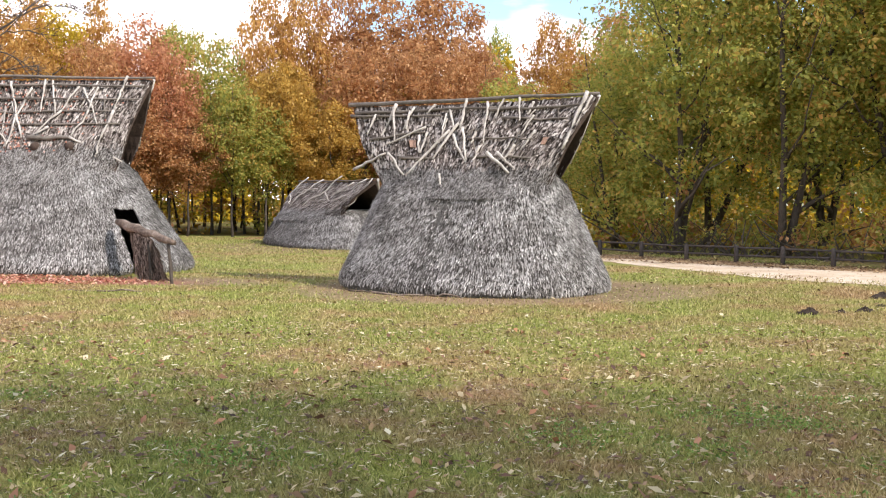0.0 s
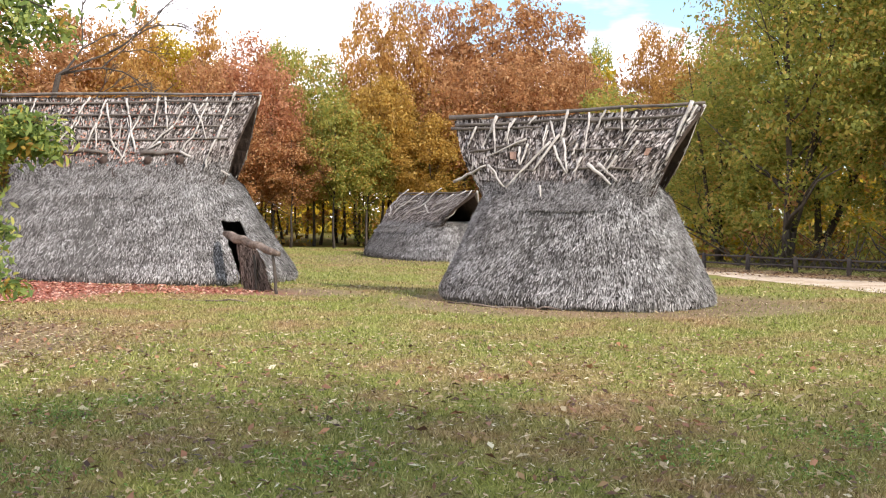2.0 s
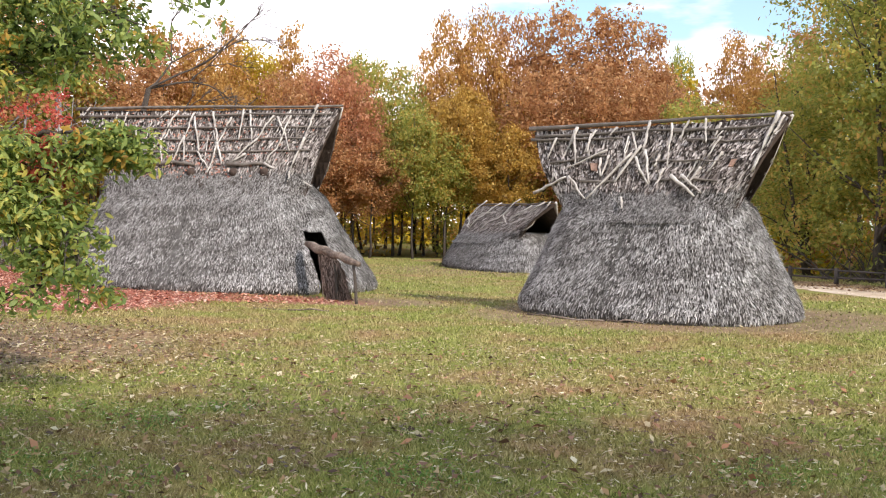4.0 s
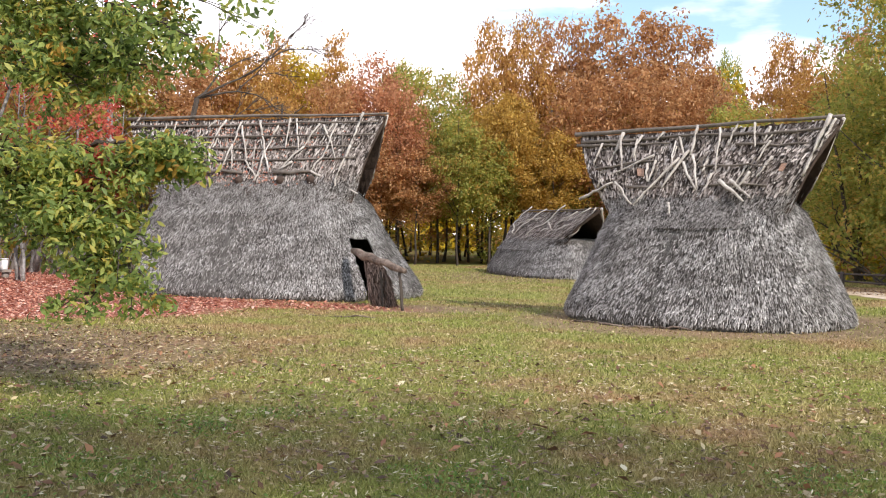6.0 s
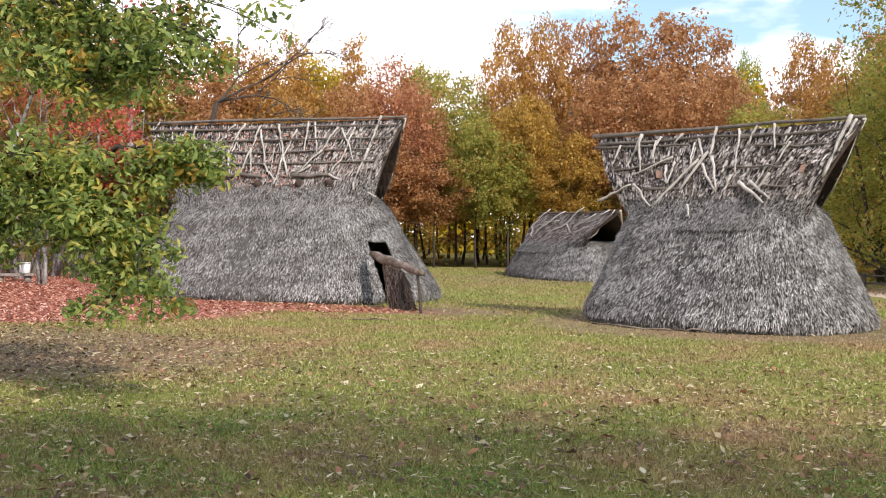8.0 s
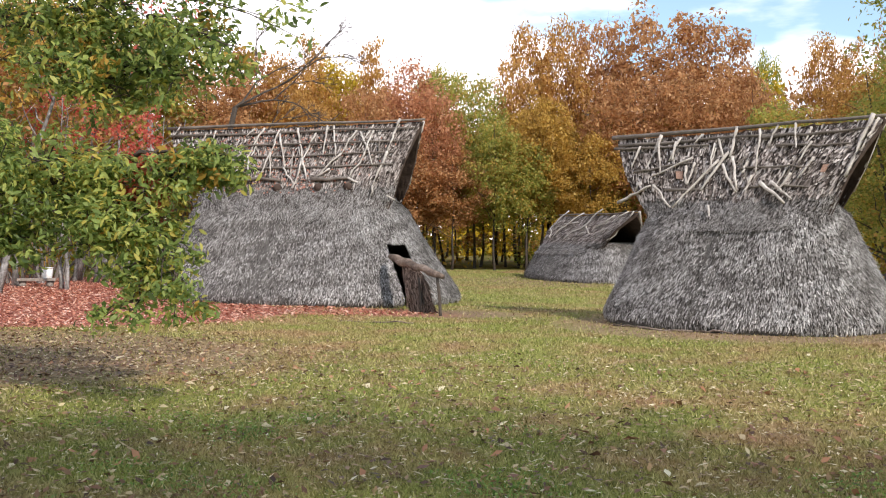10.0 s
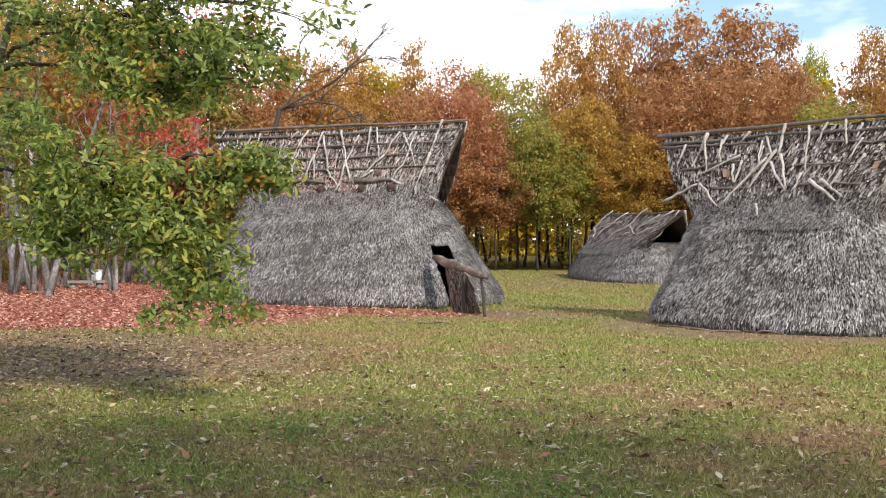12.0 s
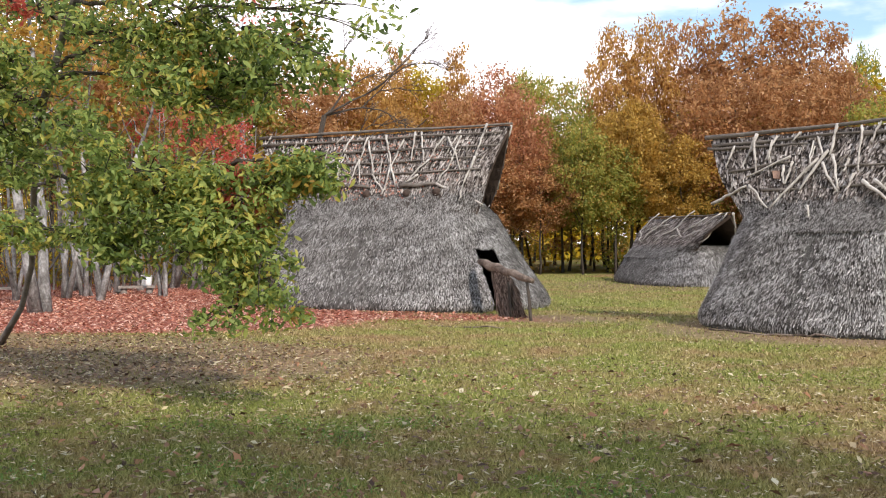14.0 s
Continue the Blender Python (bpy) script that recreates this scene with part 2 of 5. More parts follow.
# ---- ground ----
def build_ground():
    xs = np.unique(np.concatenate([np.linspace(-600, -60, 10), np.linspace(-60, 60, 121), np.linspace(60, 600, 10)]))
    ys = np.unique(np.concatenate([np.linspace(-300, -20, 8), np.linspace(-20, 80, 101), np.linspace(80, 900, 12)]))
    X, Y = np.meshgrid(xs, ys)
    Z = gz(X, Y)
    n = len(xs)
    verts = np.stack([X, Y, Z], -1).reshape(-1, 3)
    faces = [(j * n + i, j * n + i + 1, (j + 1) * n + i + 1, (j + 1) * n + i) for j in range(len(ys) - 1) for i in range(n - 1)]
    m, nn, l, b = material("lawn", 0.95, 0.5, 22, 0.15)
    fine = noise_tex(nn, l, 9.0, 6, rough=0.7)
    mid = noise_tex(nn, l, 0.9, 5)
    big = noise_tex(nn, l, 0.17, 3)
    grain = noise_tex(nn, l, 55.0, 3)
    green = ramp(nn, [(0.30, (0.075, 0.082, 0.019)), (0.5, (0.185, 0.197, 0.047)), (0.72, (0.335, 0.335, 0.10))])
    l.new(math_node(nn, l, "ADD", math_node(nn, l, "MULTIPLY", fine, 0.6), math_node(nn, l, "MULTIPLY", grain, 0.4)), green.inputs["Fac"])
    dry = ramp(nn, [(0.32, (0.11, 0.062, 0.03)), (0.52, (0.29, 0.187, 0.09)), (0.75, (0.47, 0.355, 0.195))])
    l.new(math_node(nn, l, "ADD", math_node(nn, l, "MULTIPLY", fine, 0.55), math_node(nn, l, "MULTIPLY", grain, 0.45)), dry.inputs["Fac"])
    patch = ramp(nn, [(0.445, (0, 0, 0)), (0.615, (1, 1, 1))])
    l.new(math_node(nn, l, "ADD", math_node(nn, l, "MULTIPLY", mid, 0.55), math_node(nn, l, "MULTIPLY", big, 0.45)), patch.inputs["Fac"])
    col = mix_col(nn, l, patch.outputs["Color"], green.outputs["Color"], dry.outputs["Color"])
    # trodden soil round the dwellings and under the trees
    tc, sep = nn.new("ShaderNodeTexCoord"), nn.new("ShaderNodeSeparateXYZ")
    l.new(tc.outputs["Object"], sep.inputs[0])

    def blob(cx, cy, rx, ry, soft):
        dx = math_node(nn, l, "DIVIDE", math_node(nn, l, "SUBTRACT", sep.outputs[0], cx), rx)
        dy = math_node(nn, l, "DIVIDE", math_node(nn, l, "SUBTRACT", sep.outputs[1], cy), ry)
        r = math_node(nn, l, "SQRT", math_node(nn, l, "ADD", math_node(nn, l, "MULTIPLY", dx, dx), math_node(nn, l, "MULTIPLY", dy, dy)), 0)
        r = math_node(nn, l, "ADD", r, math_node(nn, l, "MULTIPLY", math_node(nn, l, "SUBTRACT", mid, 0.5), 0.5))
        mr = nn.new("ShaderNodeMapRange")
        mr.inputs["From Min"].default_value, mr.inputs["From Max"].default_value = 1.0 + soft, 1.0 - soft
        l.new(r, mr.inputs["Value"])
        return mr.outputs["Result"]

    soil = ramp(nn, [(0.3, (0.10, 0.065, 0.042)), (0.6, (0.27, 0.18, 0.12)), (0.8, (0.42, 0.31, 0.22))])
    l.new(fine, soil.inputs["Fac"])
    for c in SOIL_PATCHES:
        col = mix_col(nn, l, math_node(nn, l, "MULTIPLY", blob(*c), 0.85), col, soil.outputs["Color"])
    litter = ramp(nn, [(0.3, (0.13, 0.035, 0.025)), (0.55, (0.36, 0.135, 0.095)), (0.8, (0.52, 0.28, 0.21))])
    l.new(math_node(nn, l, "ADD", math_node(nn, l, "MULTIPLY", fine, 0.4), math_node(nn, l, "MULTIPLY", grain, 0.6)), litter.inputs["Fac"])
    for c in LITTER_PATCHES:
        col = mix_col(nn, l, blob(*c), col, litter.outputs["Color"])
    l.new(col, b.inputs["Base Color"])
    g = new("ground", mesh_of("ground", verts, faces, m, True))
    tagged(g, "short autumn lawn with dry patches and bare soil", "lawn", kind="structure")


SOIL_PATCHES = [(1.2, 19.4, 4.4, 3.0, 0.22), (-6.0, 21.2, 2.0, 1.1, 0.4), (-11.4, 12.0, 5.2, 3.2, 0.3), (-5.0, 39.0, 4.5, 5.0, 0.2)]
LITTER_PATCHES = [(-18.5, 19.2, 9.2, 4.9, 0.1), (-11.0, 20.9, 4.8, 1.25, 0.25), (-26, 26, 12, 7, 0.15)]
build_ground()


PATH_LINE = [((-2.0, 38.4), 1.0), ((2.0, 33.6), 1.1), ((5.45, 29.8), 1.5), ((6.8, 27.2), 2.1), ((8.2, 25.1), 3.1), ((9.6, 23.3), 4.0), ((12.5, 20.6), 4.3), ((16.0, 17.8), 4.4), ((30.0, 7.5), 4.5)]


def build_strip(name, pts, mat, rise, label, category):
    """A worn strip of ground along a line of (centre, width)."""
    verts, faces = [], []
    rng = np.random.default_rng(3)
    fine = []
    for i in range(len(pts) - 1):
        for k in range(8):
            f = k / 8
            fine.append((np.array(pts[i][0]) * (1 - f) + np.array(pts[i + 1][0]) * f, pts[i][1] * (1 - f) + pts[i + 1][1] * f))
    for i, (p, w) in enumerate(fine):
        q = fine[min(i + 1, len(fine) - 1)][0] - fine[max(i - 1, 0)][0]
        s = np.array([-q[1], q[0]]) / np.hypot(*q)
        a, b = w / 2 + rng.normal(0, 0.07), w / 2 + rng.normal(0, 0.07)
        for o in (-a, -a * 0.4, b * 0.4, b):
            c = p + s * o
            verts.append((c[0], c[1], gz(c[0], c[1]) + rise * (1.0 if abs(o) < 0.6 * w / 2 else 0.6)))
    for i in range(len(fine) - 1):
        for k in range(3):
            faces.append((4 * i + k, 4 * i + k + 1, 4 * i + 5 + k, 4 * i + 4 + k))
    tagged(new(name, mesh_of(name, verts, faces, mat, True)), label, category, kind="structure")



VERGE = plain_material("dry_verge", [(0.32, (0.15, 0.09, 0.045)), (0.5, (0.31, 0.205, 0.115)), (0.7, (0.47, 0.35, 0.22))], 1.4, (1, 1, 1), 0.95, 0.5, 40)
build_strip("verge", [((x + 0.8, y + 0.7), w + 2.0) for (x, y), w in PATH_LINE], VERGE, 0.005, "dry leaf-strewn verge between path and fence", "verge")
build_strip("road", PATH_LINE, ROAD_MAT, 0.014, "pale sandy gravel path beside the lawn", "path")


# ---- thatched dwellings ----
def surface_strands(rng, point, count, length, width, lift, name, mat, wild=0.16, keep=None):
    """Loose reed ends lying down the slope of a surface given by point(s, t), t = 0 above and 1 below."""
    s, t = rng.random(count), rng.random(count)
    if keep is not None:
        ok = keep(s, t)
        s, t = s[ok], t[ok]
        count = len(s)
    ln = length * (0.5 + rng.random(count))
    P, D, N = point(s, t)
    D = D + rng.normal(0, wild, (count, 3))
    D /= np.linalg.norm(D, axis=1, keepdims=True)
    S = np.cross(D, N)
    S /= np.linalg.norm(S, axis=1, keepdims=True)
    w = (width * (0.5 + rng.random(count)))[:, None]
    l0 = (0.005 + rng.random(count) * lift * 0.4)[:, None]
    l1 = (0.012 + rng.random(count) * lift)[:, None]
    a = P + N * l0
    b = P + D * ln[:, None] + N * l1
    quads = np.stack([a - S * w * 0.5, a + S * w * 0.5, b + S * w * 0.35, b - S * w * 0.35], 1)
    return fast_mesh(name, quads, 4, mat)


class Hut:
    """Numbers of one pit dwelling: base half-lengths, ridge, eaves."""

    def __init__(self, a, b, H, ridge, z_eave, eave_u, v_eave, flare=1.0, ridge_u=0.0, ridge_v=0.0, power=2.6, waist_u=0.6, seed=1, eave_c=0.0, cover=0.75):
        self.a, self.b, self.H, self.ridge, self.ze, self.eu, self.ve = a, b, H, ridge, z_eave, eave_u, v_eave
        self.ec, self.cover = eave_c, cover
        self.flare, self.ru, self.rv, self.power, self.waist = flare, ridge_u, ridge_v, power, waist_u
        self.rng, self.doorway = np.random.default_rng(seed), None

    def half(self, z):
        """Half-lengths of the body at height z (the sides are slightly hollow)."""
        f = np.clip(z / self.ze, 0, 1.2)
        g = f ** (1 / self.flare)
        au = self.a + (self.a * self.waist - self.a) * g
        bv = self.b + (self.ve - 0.02 - self.b) * (0.35 * g + 0.65 * f)
        over = np.maximum(f - 1, 0)
        return au - 1.6 * over, np.maximum(bv - 0.9 * over, 0.1)

    def body(self, th, z):
        au, bv = self.half(z)
        c, s = np.cos(th), np.sin(th)
        f = np.clip(z / self.ze, 0, 1.2)
        e = 2 / (self.power + 0.5 * f)
        bulge = 1 + 0.012 * np.sin(3 * th + z) + 0.01 * np.sin(7 * th - 2 * z)
        lip = 1 - 0.075 * np.exp(-np.asarray(z) / 0.10)
        return np.stack([self.ec * f + au * bulge * lip * np.sign(c) * np.abs(c) ** e,
                         self.rv * f + bv * bulge * lip * np.sign(s) * np.abs(s) ** e, z + 0 * th], -1)

    def body_frame(self, s, t):
        th, z = 2 * math.pi * s, self.ze * 1.15 * (1 - t) + 0.03
        p = self.body(th, z)
        dn = self.body(th, np.maximum(z - 0.05, 0.0)) - p
        rt = self.body(th + 0.02, z) - p
        nn = np.cross(dn, rt)
        nn /= np.linalg.norm(nn, axis=1, keepdims=True) + 1e-9
        out = (nn[:, 0] * p[:, 0] / self.a ** 2 + nn[:, 1] * p[:, 1] / self.b ** 2) < 0
        nn[out] *= -1
        dn /= np.linalg.norm(dn, axis=1, keepdims=True) + 1e-9
        return p, dn, nn

    def roof(self, s, t, side, lift=0.0):
        """Point on a roof slope: s from -1 to 1 along the ridge, t from 0 at the ridge to 1 at the eave; side -1 or 1."""
        u = self.ru + (self.ec - self.ru) * t + s * (self.ridge + (self.eu - self.ridge) * t)
        sag = 0.05 * np.cos(s * 1.6) - 0.05
        if side > 0:
            u = u - 0.3 * t * (s > 0) * s
        au, bv = self.half(self.ze)
        n = self.power + 0.5
        curved = bv * np.maximum(0.12, 1 - np.minimum(np.abs(s * self.eu) / au, 1) ** n) ** (1 / n) + 0.015
        w = np.clip((t - 0.3) / 0.7, 0, 1.3)
        reach = self.ve * (1 - np.minimum(w * w * (3 - 2 * w), 1)) + curved * np.minimum(w * w * (3 - 2 * w), 1)
        v = self.rv + side * (0.05 + (reach - 0.05) * np.maximum(t, 0) ** 1.08)
        z = self.H - sag * 0 + 0.04 * s * s + (self.ze - 0.06 - self.H) * t
        nrm = np.array([0, side * (self.H - self.ze), self.ve])
        nrm = nrm / np.linalg.norm(nrm)
        return np.stack([u + nrm[0] * lift, v + nrm[1] * lift + 0 * u, z + nrm[2] * lift + 0 * u], -1)

    def roof_frame(self, side):
        def fn(s, t):
            s2 = 2 * s - 1
            p = self.roof(s2, t, side, 0.0)
            d = self.roof(s2, t + 0.02, side, 0.0) - p
            d /= np.linalg.norm(d, axis=1, keepdims=True)
            nrm = np.array([0, side * (self.H - self.ze), self.ve])
            return p, d, np.tile(nrm / np.linalg.norm(nrm), (len(s), 1))
        return fn


def patchy(s, t):
    """Uneven patches of a wall's face, wider along than down."""
    return np.sin(23 * s + 5 * np.sin(9 * t + 11 * s)) + np.sin(41 * s + 13 * t) * 0.6 + np.cos(17 * t + 6 * np.sin(19 * s)) * 0.7 > 0.15


def build_hut(h, ob, strands, roof_strands, reed=0.105):
    rng = h.rng
    # body: closed rings of thatch
    nth, nz = 160, 28
    th = np.linspace(0, 2 * math.pi, nth, endpoint=False)
    verts, faces = [], []
    for k in range(nz):
        z = -0.35 if k == 0 else 1.2 * h.ze * (k - 1) / (nz - 2)
        ring = h.body(th, np.full(nth, max(z, 0.0)))
        ring[:, 2] = z
        if k > 0:
            ring[:, :2] *= 1 + rng.normal(0, 0.004, (nth, 1))
        verts += list(ring)
    for k in range(nz - 1):
        for i in range(nth):
            j = (i + 1) % nth
            if h.doorway and h.doorway(th[i] + math.pi / nth, 1.2 * h.ze * (k - 0.5) / (nz - 2)):
                continue
            faces.append((k * nth + i, k * nth + j, (k + 1) * nth + j, (k + 1) * nth + i))
    faces.append(tuple((nz - 1) * nth + i for i in range(nth)))
    body = part("body", mesh_of("body", verts, faces, THATCH_CORE, True), ob)
    keep = None
    if h.doorway:
        def keep(s, t):
            return np.array([not h.doorway(2 * math.pi * a, h.ze * 1.15 * (1 - q)) for a, q in zip(s, t)])

    def trim(s, t):
        """The reed ends are cut off a hand's width above the ground."""
        low = h.ze * 1.15 * (1 - t) > 0.05 + 0.03 * np.sin(40 * s)
        return low & keep(s, t) if keep else low

    me = surface_strands(rng, h.body_frame, strands, reed, 0.0145, 0.03, "thatch", THATCH, 0.10, trim)
    tagged(part("thatch", me, ob, "weathered grey reed thatch"), kind="stuff")
    me = surface_strands(rng, h.body_frame, strands // 4, reed * 1.1, 0.014, 0.055, "bleached_reed", THATCH_LIGHT, 0.20, lambda s, t: patchy(s, t) & trim(s, t))
    tagged(part("bleached_reed", me, ob, "paler bleached reed ends"), kind="stuff")
    # roof slopes with thickness
    ns, nt = 40, 8
    for side in (-1, 1):
        verts, faces = [], []
        for lift in (0.0, -0.12):
            S, T = np.meshgrid(np.linspace(-1, 1, ns), np.linspace(0, 1, nt))
            p = h.roof(S.ravel(), T.ravel(), side, 0.0)
            if lift:
                p = p + (h.roof(S.ravel(), T.ravel(), side, lift) - p) * (1.08 - T.ravel())[:, None]
            if lift == 0:
                p += rng.normal(0, 0.012, p.shape)
            verts += list(p)
        N = ns * nt
        for j in range(nt - 1):
            for i in range(ns - 1):
                q = (j * ns + i, j * ns + i + 1, (j + 1) * ns + i + 1, (j + 1) * ns + i)
                faces.append(q if side < 0 else q[::-1])
                faces.append(tuple(x + N for x in (q[::-1] if side < 0 else q)))
        rim = ([(i, i + 1) for i in range(ns - 1)] + [((nt - 1) * ns + i, (nt - 1) * ns + i + 1) for i in range(ns - 1)]
               + [(j * ns, (j + 1) * ns) for j in range(nt - 1)] + [(j * ns + ns - 1, (j + 1) * ns + ns - 1) for j in range(nt - 1)])
        faces += [(a, b, b + N, a + N) for a, b in rim]
        slope = part("roof_slope", mesh_of("roof_slope", verts, faces, INSIDE), ob, "bark-covered upper roof slope")
        full = h.roof_frame(side)
        me = surface_strands(rng, lambda s, t: full(s, t * h.cover), roof_strands, 0.15, 0.034, 0.04, "bark_cover", BARK_SHEET, 0.07)
        tagged(part("bark_cover", me, slope), kind="stuff")
        low = h.roof_frame(side)
        me = surface_strands(rng, lambda s, t: low(s, h.cover - 0.04 + (1.16 - h.cover) * t), int(strands * 0.2), reed, 0.0145, 0.03, "thatch", THATCH, 0.12)
        tagged(part("thatch", me, slope, "weathered grey reed thatch"), kind="stuff")
    return body


def roof_stick(h, ob, a, b, side=-1, r=0.022, lift=0.06, wob=0.03, mat=None, name="branch"):
    """A branch lying on a roof slope from (s, t) a to b."""
    n = 8
    pa, pb = [Vector(h.roof(np.array([q[0]]), np.array([q[1] * h.cover]), side, lift)[0]) for q in (a, b)]
    pts = crooked(h.rng, pa, pb, n, wob * min(1.0, 0.25 + 0.5 * (pb - pa).length))
    radii = [r * (1.15 - 0.5 * i / (n - 1)) for i in range(n)]
    me = mesh_of(name, *tube_data(pts, radii, 6), mat or STICK, True)
    return part(name, me, ob)


# small dwelling in the middle, steep, with a hollow-sided body
hut_b = Hut(3.02, 2.1, 3.84, 2.85, 2.15, 1.93, 1.0, 1.05, -0.03, -0.15, 2.4, 0.655, 11, 0.14, 0.74)
ob_b = thing("thatched_hut", "steep grey reed-thatched pit dwelling with crooked branches on roof", "hut", 0.56, 19.93, None, -30, "thatched dwellings")
build_hut(hut_b, ob_b, 105000, 11000, 0.062)
LONG_B = [(-0.59, 0.01, -0.96, 0.94, 3), (0.02, -0.03, 0.0, 0.44, 2.8), (0.02, 0.44, 0.13, 0.96, 2.4), (-0.02, 0.37, -0.22, 0.95, 2.6), (-0.09, 0.48, -0.53, 1.22, 2.4),
          (-0.05, 0.55, 0.13, 0.99, 2.4), (-0.32, 0.42, -0.74, 0.72, 2.0), (0.94, -0.03, 1.0, 0.85, 3.2), (0.99, 0.04, 1.01, 0.48, 2), (0.19, 0.03, 0.26, 0.72, 2.0),
          (-0.62, 0.1, -0.63, 0.65, 2.0), (0.32, 0.86, 0.62, 1.19, 3), (0.42, 0.86, 0.66, 1.13, 2.4), (-1.27, 1.15, -0.75, 0.86, 2.8), (-0.72, 0.85, -0.55, 1.21, 2.2)]
SHORT_B = [(-0.43, 0.07, -0.54, 0.46, 2.0), (-0.47, 0.14, -0.51, 0.45, 2.0), (-0.25, 0.04, -0.31, 0.18, 2.0), (-0.38, 0.56, -0.37, 0.85, 2.4), (-0.3, 0.51, -0.36, 0.85, 2.2),
           (0.16, 0.49, 0.14, 0.71, 2.6), (0.32, -0.02, 0.29, 0.32, 2.0), (0.44, -0.01, 0.51, 0.37, 2.0), (0.56, 0.07, 0.56, 0.29, 2.0), (-0.79, 0.19, -0.91, 0.54, 2.2),
           (0.56, 0.75, 0.51, 1.0, 2.4), (0.23, 0.75, 0.21, 1.0, 2.4), (-0.12, 0.1, -0.06, 0.43, 2.2), (0.61, 0.29, 0.58, 0.6, 1.6), (-0.12, 1.19, -0.09, 1.36, 2)]
for s0, t0, s1, t1, r in LONG_B + SHORT_B:
    roof_stick(hut_b, ob_b, (s0, t0), (s1, t1), -1, r / 100 * 1.15, 0.10, 0.018)
for s0, t0, s1, t1, r in [(-1.03, 0.0, 1.03, 0.0, 3.2), (-0.99, 0.15, 0.35, 0.13, 2.6), (0.2, 0.16, 0.97, 0.15, 2.4), (-1.04, 0.2, -0.2, 0.22, 2.2), (-0.9, 0.62, -0.3, 0.5, 1.8),
                          (0.35, 0.3, 0.9, 0.36, 1.8), (0.1, 0.62, 0.7, 0.66, 1.6), (-0.6, 0.92, 0.75, 0.96, 2.0)]:
    roof_stick(hut_b, ob_b, (s0, t0), (s1, t1), -1, r / 100 * 1.45, 0.08, 0.02, POLE, "roof_pole")
for s0, t0, s1, t1, r in [(-0.8, 0.0, -0.7, 0.9, 2.2), (-0.3, 0.0, -0.2, 0.9, 2.2), (0.3, 0.0, 0.2, 0.9, 2.2), (0.8, 0.0, 0.9, 0.9, 2.2), (-0.95, 0.3, 0.95, 0.3, 2.2), (1.0, 0.0, 1.01, 1.0, 3.0)]:
    roof_stick(hut_b, ob_b, (s0, t0), (s1, t1), 1, r / 100, 0.06, 0.02)

# long dwelling with a low doorway
hut_a = Hut(4.64, 2.6, 4.83, 3.98, 2.5, 3.05, 1.28, 1.1, -0.35, 0.0, 2.7, 0.675, 12, -0.05, 0.70)


def door_open(th, z):
    """The low doorway: a slot in the flank, wider at the head."""
    a = -math.degrees((th - 2 * math.pi) if th > math.pi else th)
    return 20.0 + 7.5 * max(0.0, 1 - z / 1.2) < a < 35.0 and z < 1.58


hut_a.doorway = door_open
ob_a = thing("thatched_hut", "long grey thatched pit dwelling with low doorway and lashed poles", "hut", -11.1, 24.6, None, -4.7, "thatched dwellings")
build_hut(hut_a, ob_a, 135000, 16000, 0.068)
LONG_A = [(0.85, -0.02, 0.85, 0.52, 2.6), (0.85, 0.52, 0.83, 1.07, 2.8), (0.83, 1.07, 0.84, 1.23, 2.4), (0.68, 0.15, 0.67, 0.51, 2.0), (0.67, 0.51, 0.61, 0.91, 2.0), (0.58, 0.16, 0.77, 0.73, 2.0),
          (0.55, 0.14, 0.48, 0.52, 2.2), (0.48, 0.52, 0.33, 0.89, 2.2), (0.31, 0.03, 0.33, 0.54, 2.0), (0.36, 0.04, 0.44, 0.57, 2.2), (0.23, 0.16, 0.16, 0.64, 2.2), (0.16, 0.64, 0.13, 1.09, 2.2),
          (0.08, 0.06, 0.16, 0.59, 2.6), (0.16, 0.59, 0.24, 0.94, 2.6), (-0.06, 0.14, 0.02, 0.74, 2.0), (0.01, 0.74, 0.13, 1.01, 1.8), (-0.07, 0.08, -0.12, 0.47, 2.2), (-0.12, 0.47, -0.2, 0.94, 2.2)]
MORE_A = [(-0.19, 0.03, -0.31, 0.52, 2.2), (-0.31, 0.52, -0.46, 0.9, 2.2), (-0.27, 0.04, -0.34, 0.17, 2.2), (-0.32, 0.57, -0.29, 0.94, 2), (-0.12, 0.47, -0.1, 0.9, 1.8), (-0.53, 0.29, -0.52, 0.63, 2.0),
          (-0.35, 0.46, -0.49, 0.66, 2.0), (-0.9, -0.02, -0.97, 0.14, 2.2), (-0.68, 0.11, -0.79, 0.44, 2.0), (-0.6, 0.06, -0.66, 0.39, 2.0), (0.42, 0.77, 0.32, 0.91, 2.4), (0.60, 0.93, 1.03, 1.30, 2.6),
          (-0.82, 0.26, -0.76, 0.61, 2.0), (-0.4, 0.24, -0.45, 0.56, 1.6), (-0.95, 0.5, -0.7, 0.95, 2.0), (-0.6, 0.5, -0.8, 0.95, 2.0)]
for s0, t0, s1, t1, r in LONG_A + MORE_A:
    roof_stick(hut_a, ob_a, (s0, t0), (s1, t1), -1, r / 100 * 1.2, 0.11, 0.022)
